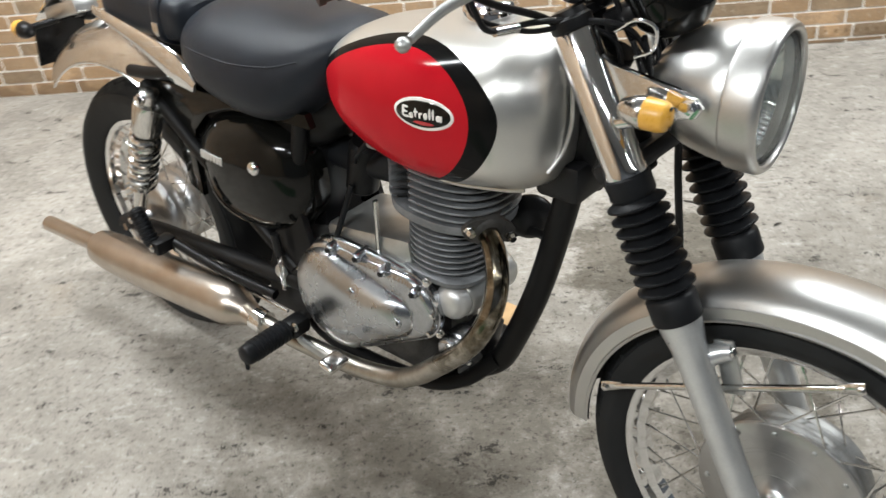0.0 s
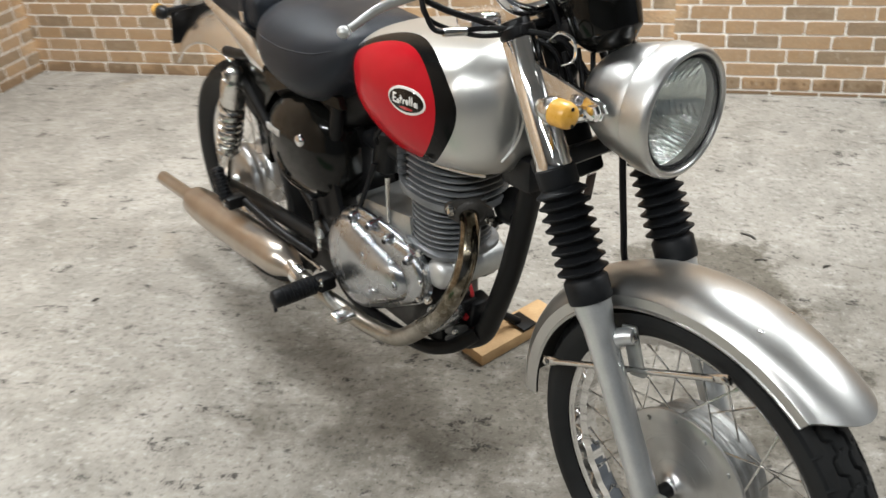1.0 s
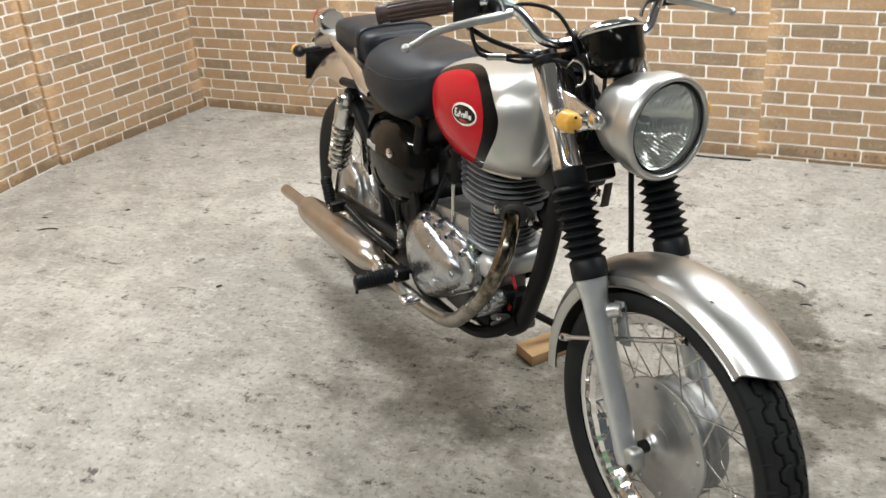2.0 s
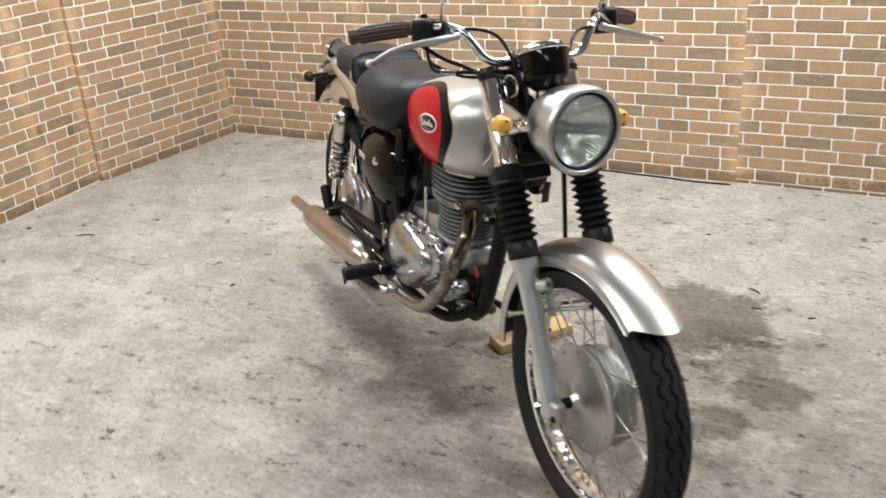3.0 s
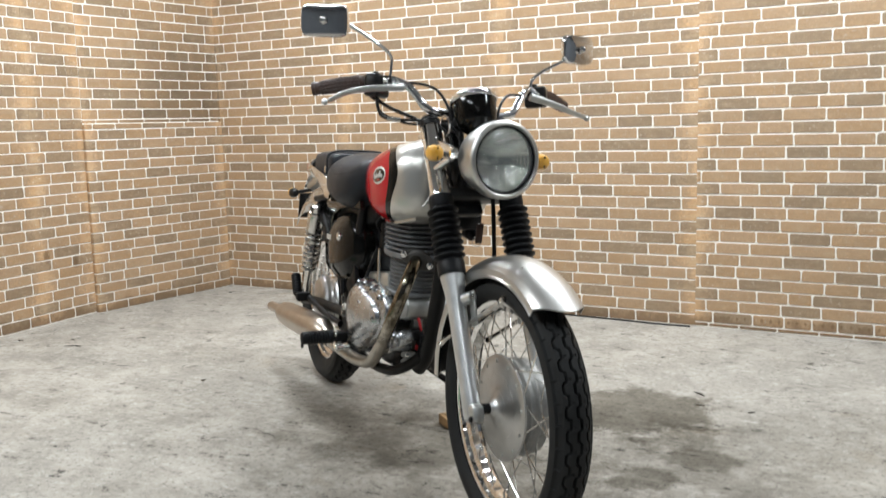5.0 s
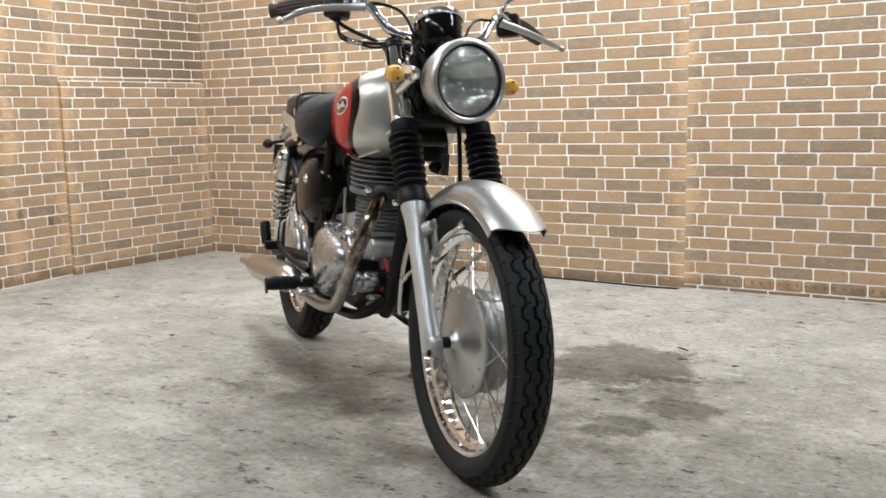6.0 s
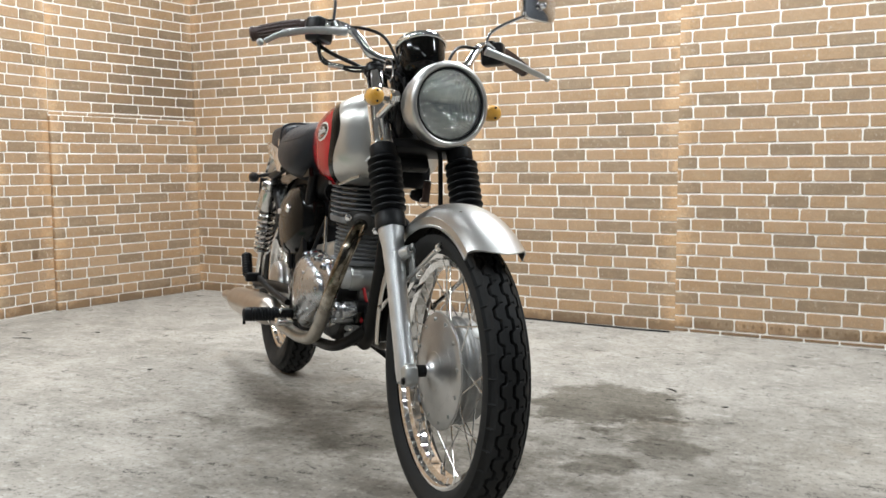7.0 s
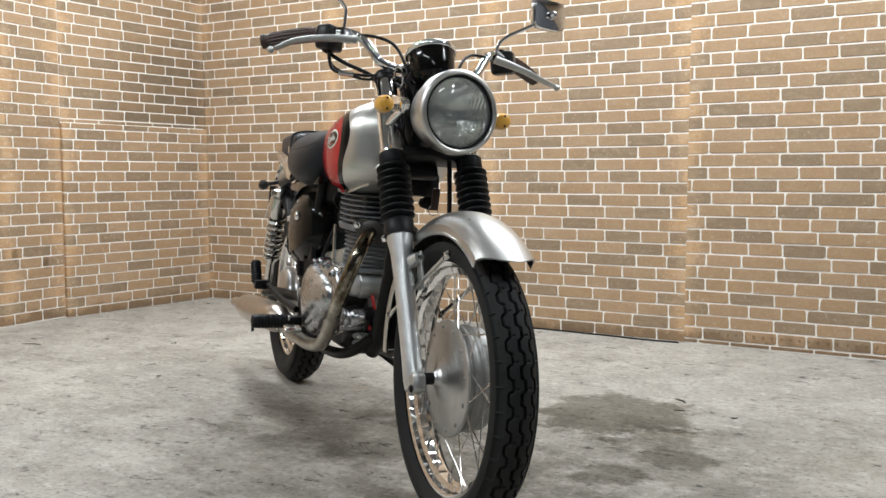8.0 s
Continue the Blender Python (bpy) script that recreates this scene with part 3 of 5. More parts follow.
rear_drum = rounded([(-0.085, 0.004), (-0.085, 0.014), (-0.070, 0.016), (-0.066, 0.040), (-0.060, 0.078), (-0.046, 0.090), (-0.020, 0.092), (-0.016, 0.080), (0.016, 0.080), (0.020, 0.092), (0.05, 0.092), (0.056, 0.03), (0.08, 0.02), (0.08, 0.004)], 0.002)
rear_wheel = spoke_wheel("rear_wheel", REAR, 0.316, 0.112, 0.228, lathe(rear_drum, 72), "spoked rear wheel with alloy drum hub", 480, 40, 0.086)
part("axle", tube([(REAR.x, -0.135, REAR.z), (REAR.x, 0.135, REAR.z)], 0.009, 16, 1), CHROME_OLD, bike)


# ---- front fork
def fork(z):
    """The fork line's x at a height."""
    return 0.0944 - 0.4946 * z


def swing(z):
    """How far the turned fork stands to the left of the middle plane."""
    return 0.0038 + 0.0103 * z


RAKE = -math.degrees(math.atan(0.4946))
for side in (-1, 1):
    y = 0.106 if side > 0 else -0.088
    down = Vector((0.4946, 0, -1)).normalized()

    def on(z):
        return Vector((fork(z), y + swing(z), z))

    def along(profile, n=32):
        bm = bmesh.new()
        across = Vector((0, 1, 0))
        third = down.cross(across)
        rings = [[on(z) + r * (math.cos(a) * across + math.sin(a) * third) for a in np.linspace(0, 2 * math.pi, n, endpoint=False)] for z, r in profile]
        return loft(bm, rings)

    leg = part("fork_leg", along([(0.262, 0.016), (0.265, 0.021), (0.285, 0.0225), (0.33, 0.0215), (0.49, 0.0225), (0.540, 0.0245), (0.568, 0.0295), (0.588, 0.0305), (0.590, 0.026)]), LEG, bike, "dull alloy lower fork leg")
    bumps = []
    z0, z1, folds = 0.614, 0.737, 8
    for i in range(folds):
        f = z0 + (z1 - z0) * i / folds
        s = (z1 - z0) / folds
        bumps += [(f, 0.0275), (f + s * 0.25, 0.0335), (f + s * 0.42, 0.0395), (f + s * 0.58, 0.0395), (f + s * 0.75, 0.0335)]
    part("gaiter", along([(0.578, 0.0300), (0.578, 0.0335), (0.582, 0.0345), (0.608, 0.0345), (0.612, 0.031)] + bumps + [(z1, 0.0285), (0.741, 0.031), (0.763, 0.031), (0.767, 0.027)]), RUBBER, leg, "black rubber bellows gaiter")
    part("upper_tube", along([(0.764, 0.0285), (0.770, 0.0290), (0.774, 0.0275), (0.936, 0.0275), (0.940, 0.024)]), CHROME, leg, "chromed upper fork cover")
    part("top_cap", along([(0.940, 0.0268), (0.943, 0.0275), (0.952, 0.0275), (0.955, 0.023), (0.962, 0.022), (0.964, 0.012)]), PLASTIC, leg)
    # axle clamp with its pinch bolt
    part("axle_clamp", box((0.056, 0.032, 0.046), (-0.030, y + 0.006, 0.280), 0.012, turn=(0, RAKE * 0.6, 0), segments=3), ALLOY, leg)
    bolt((-0.012, y + 0.006 + side * 0.0160, 0.272), (0, side, 0), 0.0065, 0.005, leg, PLASTIC)
    bolt((-0.050, y + 0.006 + side * 0.0165, 0.292), (0, side, 0), 0.006, 0.004, leg, PLASTIC)
    # fender bracket inside the leg
    part("fender_bracket", box((0.030, 0.006, 0.085), (-0.124, side * 0.062 + 0.012, 0.508), 0.003, turn=(0, RAKE * 0.7, 0)), ALLOY, leg)
    part("bracket_lug", tube([(-0.158, side * 0.080 + 0.010, 0.520), (-0.136, side * 0.070 + 0.012, 0.532), (-0.122, side * 0.066 + 0.012, 0.537)], [0.016, 0.014, 0.012], 16, 4), LEG, leg)
    bolt((-0.124, side * 0.065 + 0.012, 0.536), (0, side, 0), 0.0075, 0.008, leg)
    ends = [Vector((-0.306, side * 0.066 + 0.012, 0.386)), Vector((0.042, side * 0.066 + 0.012, 0.557))]
    along_stay = (ends[1] - ends[0]).normalized()
    rod = tube([ends[0] + along_stay * 0.02, ends[1] - along_stay * 0.02], 0.0052, 12, 1)
    for end, way in ((ends[0], along_stay), (ends[1], -along_stay)):
        tube([end - way * 0.006, end + way * 0.010, end + way * 0.030], [0.0085, 0.0085, 0.0055], 12, 4, rod, flat=0.45)
    stay = part("fender_stay", rod, CHROME_OLD, leg, "thin steel fender stay with flattened ends")
    for end in ends:
        bolt(end + Vector((0, side * 0.003, 0)), (0, side, 0), 0.005, 0.006, stay)

for z, w, deep, wide in ((0.766, 0.028, 0.058, 0.205), (0.946, 0.014, 0.042, 0.165)):
    part("fork_yoke", box((deep, wide, w), (fork(z) - 0.014, swing(z), z), 0.009, turn=(0, RAKE, 0)), PLASTIC, bike, "black fork yoke clamp")
part("steering_stem", tube([(fork(0.76) - 0.030, 0, 0.76), (fork(0.94) - 0.030, 0, 0.94)], 0.026, 20, 1), FRAME, bike)


def fender(centre, a0, a1, crown, half, drop, thick, steps=60, squash=1.0, skirt=0.0, trail=1.0, sweep=0.0):
    """A rounded sheet bent round a wheel between two angles."""
    bm = bmesh.new()
    rings = []
    for i in range(steps + 1):
        a = radians(a0 + (a1 - a0) * i / steps)
        end = min(i, steps - i) / steps
        ring = []
        sec = []
        for k in range(17):
            u = -1 + k / 8
            sec.append((half * math.sin(u * 1.35) / math.sin(1.35), crown - (drop - skirt) * (1 - math.cos(u * 1.35)) / (1 - math.cos(1.35))))
        if skirt:
            sec = [(-half - 0.001, crown - drop), (-half - 0.002, crown - drop + skirt * 0.9)] + sec + [(half + 0.002, crown - drop + skirt * 0.9), (half + 0.001, crown - drop)]
        inner = [(y * 0.965, r - thick) for y, r in sec[::-1]]
        # rolled lip
        lip = [(half + 0.0035, crown - drop - 0.002), (half + 0.0015, crown - drop - 0.006)]
        outer = [(-y, r) for y, r in lip[::-1]] + sec + lip
        a_mid = a
        for y, r in outer + inner:
            a = a_mid + radians(sweep) * min(1.0, abs(y) / half) ** 2 * (1 - i / steps) ** 2
            ring.append(Vector(centre) + Vector((r * math.cos(a) * (trail if a > math.pi / 2 else 1.0), y, r * squash * math.sin(a))))
        rings.append(ring)
    return loft(bm, rings)


front_fender = part("front_fender", fender((-0.022, 0.016, 0.308), 48, 184, 0.347, 0.061, 0.048, 0.003, squash=0.972, skirt=0.018, trail=1.09, sweep=6.0), SATIN, bike, "satin silver rounded front fender")
part("fender_liner", fender((-0.022, 0.016, 0.308), 53, 183.5, 0.3425, 0.0570, 0.044, 0.0015, squash=0.972, skirt=0.016, trail=1.09, sweep=6.0), FRAME, front_fender, "black underside of the fender")
for x, y, z in ((0.057, -0.017, 0.6265), (0.057, 0.049, 0.6265)):
    bolt((x, y, z), (0.1, y * 6, 1), 0.0045, 0.004, front_fender)


# ---- tank: x, top, bottom, height of the widest line, half width
TANK_ROWS = [(-0.862, 0.790, 0.752, 0.771, 0.020), (-0.850, 0.815, 0.742, 0.776, 0.055), (-0.82, 0.846, 0.722, 0.782, 0.092), (-0.76, 0.872, 0.690, 0.788, 0.121), (-0.66, 0.892, 0.666, 0.790, 0.140),
             (-0.56, 0.904, 0.670, 0.795, 0.1485), (-0.475, 0.910, 0.684, 0.798, 0.145), (-0.440, 0.904, 0.690, 0.798, 0.131), (-0.414, 0.890, 0.704, 0.800, 0.108), (-0.398, 0.868, 0.732, 0.803, 0.078), (-0.391, 0.840, 0.775, 0.806, 0.032)]
_tx = [r[0] for r in TANK_ROWS]


def tank_at(x):
    return [float(np.interp(x, _tx, [r[i] for r in TANK_ROWS])) for i in (1, 2, 3, 4)]


def tank_side(x, z):
    """How far the tank's skin stands from its middle plane."""
    top, low, mid, w = tank_at(x)
    h, p = (top - mid, 2.5) if z > mid else (mid - low, 3.2)
    return w * max(0.0, 1 - min(1.0, abs(z - mid) / h) ** p) ** (1 / p)


def smooth_rows(rows, k=6):
    pts = [np.array(r) for r in rows]
    pts = [2 * pts[0] - pts[1]] + pts + [2 * pts[-1] - pts[-2]]
    out = []
    for i in range(1, len(pts) - 2):
        a, b, c, d = pts[i - 1:i + 3]
        for j in range(k):
            t = j / k
            out.append(0.5 * (2 * b + (c - a) * t + (2 * a - 5 * b + 4 * c - d) * t * t + (3 * b - a - 3 * c + d) * t ** 3))
    return out + [pts[-2]]


def shell(rows, p_up, p_low, n=56, k=6):
    """A rounded body from rows of x, top, bottom, widest height, half width."""
    rings = []
    for x, top, low, mid, w in smooth_rows(rows, k):
        ring = []
        for a in np.linspace(0, 2 * math.pi, n, endpoint=False):
            c, s = math.cos(a), math.sin(a)
            p, h = (p_up, top - mid) if s > 0 else (p_low, mid - low)
            ring.append(Vector((x, max(w, 0.002) * math.copysign(abs(c) ** (2 / p), c), mid + h * math.copysign(abs(s) ** (2 / p), s))))
        rings.append(ring)
    return loft(bmesh.new(), rings)


tank = part("fuel_tank", shell(TANK_ROWS, 2.5, 3.2, 96, 8), TANK, bike, "silver fuel tank with black-edged red side panels", sharp=60)
for side in (-1, 1):
    seam = [(x, side * tank_at(x)[3] * 0.62, tank_at(x)[1] + 0.005) for x in np.linspace(-0.80, -0.440, 14)]
    part("tank_seam", tube(seam, 0.0034, 8, 3, flat=0.5), TANK, tank)
    lip = [(-0.398, side * 0.040, 0.888), (-0.390, side * 0.045, 0.860), (-0.386, side * 0.048, 0.828), (-0.386, side * 0.050, 0.795), (-0.392, side * 0.060, 0.760), (-0.404, side * 0.078, 0.732)]
    part("tank_lip", tube(lip, 0.0034, 8, 6, flat=0.5), TANK, tank, "bare welded lip round the front of the tank")
cap = lathe(rounded([(0, 0.034), (0.010, 0.034), (0.014, 0.031), (0.019, 0.030), (0.021, 0.010), (0.021, 0.001)], 0.002), 40, "z")
part("filler_cap", turned(cap, pose(-0.562, 0.008, 0.903, 0, -3, 0) @ Matrix.Diagonal((1.22, 1.22, 1.3, 1))), CHROME, tank, "round chromed filler cap")


def badge(a, b, lift, mat, name, label="", shapes=None):
    for side in (-1, 1):
        bm = bmesh.new()
        for cx, cz, pa, pb, tilt in shapes or [(0, 0, a, b, 0)]:
            t = radians(7)
            ring0 = oval(cx, cz, pa, pb, tilt, 40)
            rows = []
            for f in (1.0, 0.97, 0.6, 0.05):
                row = []
                for u, v in ring0:
                    u, v = cx + (u - cx) * f, cz + (v - cz) * f
                    x = -0.566 + (u * math.cos(t) - v * math.sin(t))
                    z = 0.806 + u * math.sin(t) + v * math.cos(t)
                    row.append(Vector((x, side * (tank_side(x, z) + lift - (0.001 if f == 1.0 else 0)), z)))
                rows.append(row)
            loft(bm, rows)
        part(name, bm, mat, tank, label)


badge(0.0575, 0.0235, 0.0022, WHITE, "badge_rim", "white oval tank badge rim")
badge(0.0525, 0.0190, 0.0030, BLACK, "badge_field", "black oval badge field")
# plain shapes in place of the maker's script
STROKES = [(-0.036, 0.0025, 0.0022, 0.0085, -10), (-0.031, 0.0085, 0.0060, 0.0018, -4), (-0.032, 0.0015, 0.0048, 0.0016, -4), (-0.031, -0.0055, 0.0062, 0.0018, -4), (-0.021, -0.0010, 0.0042, 0.0018, 20), (-0.021, -0.0055, 0.0040, 0.0018, -10), (-0.018, -0.0032, 0.0016, 0.0032, 0),
           (-0.011, 0.0015, 0.0017, 0.0072, -6), (-0.010, 0.0030, 0.0050, 0.0015, 0), (-0.003, -0.0020, 0.0016, 0.0048, -6), (0.000, 0.0010, 0.0032, 0.0015, 12), (0.0085, -0.0015, 0.0038, 0.0050, -8), (0.0165, 0.0020, 0.0018, 0.0082, -6), (0.0225, 0.0015, 0.0018, 0.0082, -6), (0.031, -0.0030, 0.0042, 0.0046, -8), (0.0360, -0.0035, 0.0016, 0.0050, -6)]
for stroke in STROKES:
    badge(0, 0, 0.0038, WHITE, "badge_stroke", "white stroke on the badge", [stroke])
badge(0, 0, 0.0038, RED_LENS, "badge_bar", "", [(0.002, -0.0125, 0.020, 0.0026, -2)])

# ---- seat
seat = part("seat", shell([(-1.196, 0.812, 0.782, 0.796, 0.05), (-1.182, 0.838, 0.745, 0.780, 0.109), (-1.11, 0.860, 0.700, 0.762, 0.147), (-0.99, 0.862, 0.674, 0.750, 0.157), (-0.91, 0.860, 0.686, 0.756, 0.145), (-0.85, 0.861, 0.733, 0.784, 0.117), (-0.815, 0.855, 0.780, 0.812, 0.082), (-0.80, 0.847, 0.806, 0.824, 0.04)], 2.3, 2.6, 72, 8),
            VINYL, bike, "black vinyl saddle seat", sharp=60)
for side in (-1, 1):
    welt = []
    for x, z, top, mid, w in ((-1.165, 0.792, 0.843, 0.776, 0.121), (-1.11, 0.795, 0.860, 0.762, 0.147), (-1.05, 0.794, 0.861, 0.756, 0.1535), (-0.99, 0.794, 0.862, 0.750, 0.157), (-0.91, 0.800, 0.860, 0.756, 0.145), (-0.86, 0.812, 0.861, 0.779, 0.122)):
        welt.append((x, side * w * (1 - ((z - mid) / (top - mid)) ** 2.3) ** (1 / 2.3), z))
    part("seam", tube(welt, 0.0018, 8, 6), VINYL, seat, "stitched seam round the seat")
part("passenger_pad", shell([(-1.475, 0.836, 0.788, 0.81, 0.05), (-1.462, 0.855, 0.772, 0.818, 0.090), (-1.40, 0.863, 0.768, 0.816, 0.106), (-1.28, 0.864, 0.765, 0.816, 0.110), (-1.20, 0.860, 0.770, 0.816, 0.108), (-1.18, 0.845, 0.785, 0.814, 0.088)], 4.0, 4.0, 56, 6),
     VINYL, bike, "black vinyl passenger pad")

strap = part("pad_strap", shell([(-1.262, 0.868, 0.760, 0.816, 0.106), (-1.258, 0.870, 0.758, 0.816, 0.1135), (-1.236, 0.870, 0.758, 0.816, 0.1135), (-1.232, 0.868, 0.760, 0.816, 0.106)], 4.0, 4.0, 56, 3), VINYL, bike, "black strap round the passenger pad")
for side in (-1, 1):
    part("buckle", box((0.020, 0.006, 0.026), (-1.247, side * 0.1145, 0.800), 0.003), CHROME_OLD, strap, "small tarnished buckle")

# ---- rear end
rear_fender = part("rear_fender", fender(REAR, 46, 134, 0.449, 0.084, 0.074, 0.003), CHROME_OLD, bike, "chromed rear fender")
part("inner_guard", fender(REAR, -12, 40, 0.372, 0.072, 0.030, 0.003, 30), FRAME, bike, "black inner mudguard ahead of the rear wheel")
for side in (-1, 1):
    rail = tube([(-1.140, side * 0.128, 0.712), (-1.185, side * 0.126, 0.735), (-1.25, side * 0.123, 0.757), (-1.32, side * 0.119, 0.774), (-1.40, side * 0.115, 0.790), (-1.475, side * 0.106, 0.798)], [0.012, 0.034, 0.027, 0.019, 0.014, 0.010], 16, 8, flat=0.3)
    part("seat_rail", rail, CHROME, bike, "curved chromed seat rail")
tail = part("tail_light", turned(lathe(rounded([(0.0, 0.02), (0.0, 0.046), (-0.05, 0.044), (-0.075, 0.036), (-0.078, 0.005)], 0.006), 40, "x"), pose(-1.735, 0, 0.788, 0, 0, 0)), CHROME, bike, "chromed tail light with red lens")
part("lens", turned(lathe(rounded([(0.0, 0.036), (-0.030, 0.035), (-0.040, 0.026), (-0.042, 0.004)], 0.005), 36, "x"), pose(-1.806, 0, 0.788)), RED_LENS, tail, "red tail lens")
part("plate_holder", box((0.010, 0.13, 0.105), (-1.880, 0.01, 0.632), 0.004, turn=(0, 14, 0)), PLASTIC, bike, "black plastic plate holder")
part("tail_bracket", box((0.16, 0.06, 0.035), (-1.775, 0, 0.728), 0.008, turn=(0, -16, 0)), SATIN, bike)
part("plate_arm", box((0.135, 0.085, 0.006), (-1.835, 0.005, 0.730), 0.003, turn=(0, -38, 0)), CHROME, bike, "bright sheet-metal arm over the plate holder")


def indicator(at, out, lens_dir, parent, stalk):
    """A round turn signal on a stalk."""
    d = Vector(lens_dir).normalized()
    q = d.to_track_quat("Z", "Y").to_matrix().to_4x4()
    body = lathe(rounded([(-0.034, 0.005), (-0.031, 0.013), (-0.012, 0.0195), (0.002, 0.0205), (0.003, 0.017)], 0.003), 32, "z")
    ob = part("turn_signal", turned(body, Matrix.Translation(at) @ q), stalk, parent, "round turn signal with amber lens")
    lens = lathe(rounded([(0.001, 0.0198), (0.024, 0.0192), (0.031, 0.015), (0.033, 0.003)], 0.004), 32, "z")
    part("lens", turned(lens, Matrix.Translation(at) @ q), AMBER, ob, "yellowed amber lens")
    part("stalk", tube([at, out], 0.0075, 12, 1), stalk, ob)
    for a in (0, math.pi):
        part("screw", turned(lathe([(0, 0.0028), (0.0015, 0.0028)], 8, "z"), Matrix.Translation(at) @ q @ Matrix.Translation((0.012 * math.sin(a), 0.012 * math.cos(a), 0.0318))), PLASTIC, ob)
    return ob


for side in (-1, 1):
    indicator((-1.862, side * 0.082, 0.684), (-1.81, side * 0.02, 0.700), (-1, 0, 0), bike, PLASTIC)

# ---- shock absorbers
for side in (-1, 1):
    top, low = Vector((-1.306, side * 0.126, 0.660)), Vector((-1.468, side * 0.124, 0.335))
    d = low - top
    L = d.length
    q = Matrix.Translation(top) @ d.to_track_quat("Z", "Y").to_matrix().to_4x4()
    shock = part("shock_absorber", turned(lathe([(-0.012, 0.008), (-0.008, 0.018), (0.012, 0.019), (0.016, 0.027), (0.028, 0.0305), (0.090, 0.0300), (0.094, 0.020), (0.130, 0.0135), (0.250, 0.0135), (0.252, 0.024), (0.262, 0.024), (0.266, 0.015), (L - 0.01, 0.014), (L + 0.010, 0.010)], 32, "z"), q), CHROME_OLD, bike, "chromed shock absorber with coil spring")
    coil = [q @ Vector((0.0262 * math.cos(t), 0.0262 * math.sin(t), 0.092 + 0.160 * t / (2 * math.pi * 8.0))) for t in np.linspace(0, 2 * math.pi * 8.0, 200)]
    part("spring", tube(coil, 0.0066, 8, 1), CHROME_OLD, shock, "chromed coil spring")
    bolt(top + Vector((0, side * 0.018, 0)), (0, side, 0), 0.009, 0.012, shock)
    bolt(low + Vector((0, side * 0.014, 0)), (0, side, 0), 0.009, 0.012, shock)

# ---- side covers
for side in (-1, 1):
    # rounded box: rings of an oval outline, bulging outwards
    bm, rings = bmesh.new(), []
    for y, f in ((0.040, 0.97), (0.064, 1.0), (0.080, 0.985), (0.094, 0.945), (0.106, 0.88), (0.117, 0.79), (0.1260, 0.66), (0.1325, 0.50), (0.1365, 0.30), (0.1380, 0.08)):
        ring = []
        for x, z in oval(0, 0, 0.158, 0.122, 0, 72, 2.4):
            x, z = x * f, z * f
            shear = 0.16 * z
            ring.append(Vector((-1.058 + x - shear * 0.5, side * y, 0.548 + z + 0.12 * x)))
        rings.append(ring)
    cover = part("side_cover", loft(bm, rings), BLACK, bike, "gloss black rounded side cover", sharp=60)
    part("cover_lock", turned(lathe(rounded([(0, 0.014), (0.006, 0.014), (0.011, 0.009), (0.012, 0.002)], 0.002), 24, "z"), Matrix.Translation((-0.998, side * 0.1300, 0.592)) @ Vector((0, side, 0)).to_track_quat("Z", "Y").to_matrix().to_4x4()), CHROME, cover, "chrome cover lock")
    for i in range(7):
        part("nameplate_bar", box((0.0085, 0.004, 0.016), (-1.160 + 0.0112 * i, side * (0.1270 + 0.0014 * i), 0.576 + 0.0006 * i), 0.001), LAMP_WHITE_ALLOY, cover, "small silver bar of the nameplate")
part("seat_tray", shell([(-1.33, 0.70, 0.645, 0.67, 0.075), (-1.25, 0.735, 0.62, 0.69, 0.085), (-1.10, 0.735, 0.60, 0.69, 0.085), (-0.92, 0.735, 0.62, 0.69, 0.075), (-0.84, 0.75, 0.68, 0.71, 0.05)], 4, 4, 40, 4), FRAME, bike, "black under-seat tray")
for side in (-1, 1):
    part("frame_panel", plate([(-1.335, 0.690), (-1.23, 0.692), (-1.10, 0.700), (-0.98, 0.712), (-0.87, 0.716), (-0.86, 0.692), (-0.98, 0.690), (-1.08, 0.680), (-1.155, 0.655), (-1.205, 0.605), (-1.222, 0.540), (-1.222, 0.455), (-1.262, 0.470), (-1.272, 0.590), (-1.315, 0.655)], side * 0.092, side * 0.106, 0.004), BLACK, bike, "gloss black frame side panel")
part("air_box", box((0.26, 0.11, 0.26), (-1.04, 0, 0.55), 0.03), PLASTIC, bike)

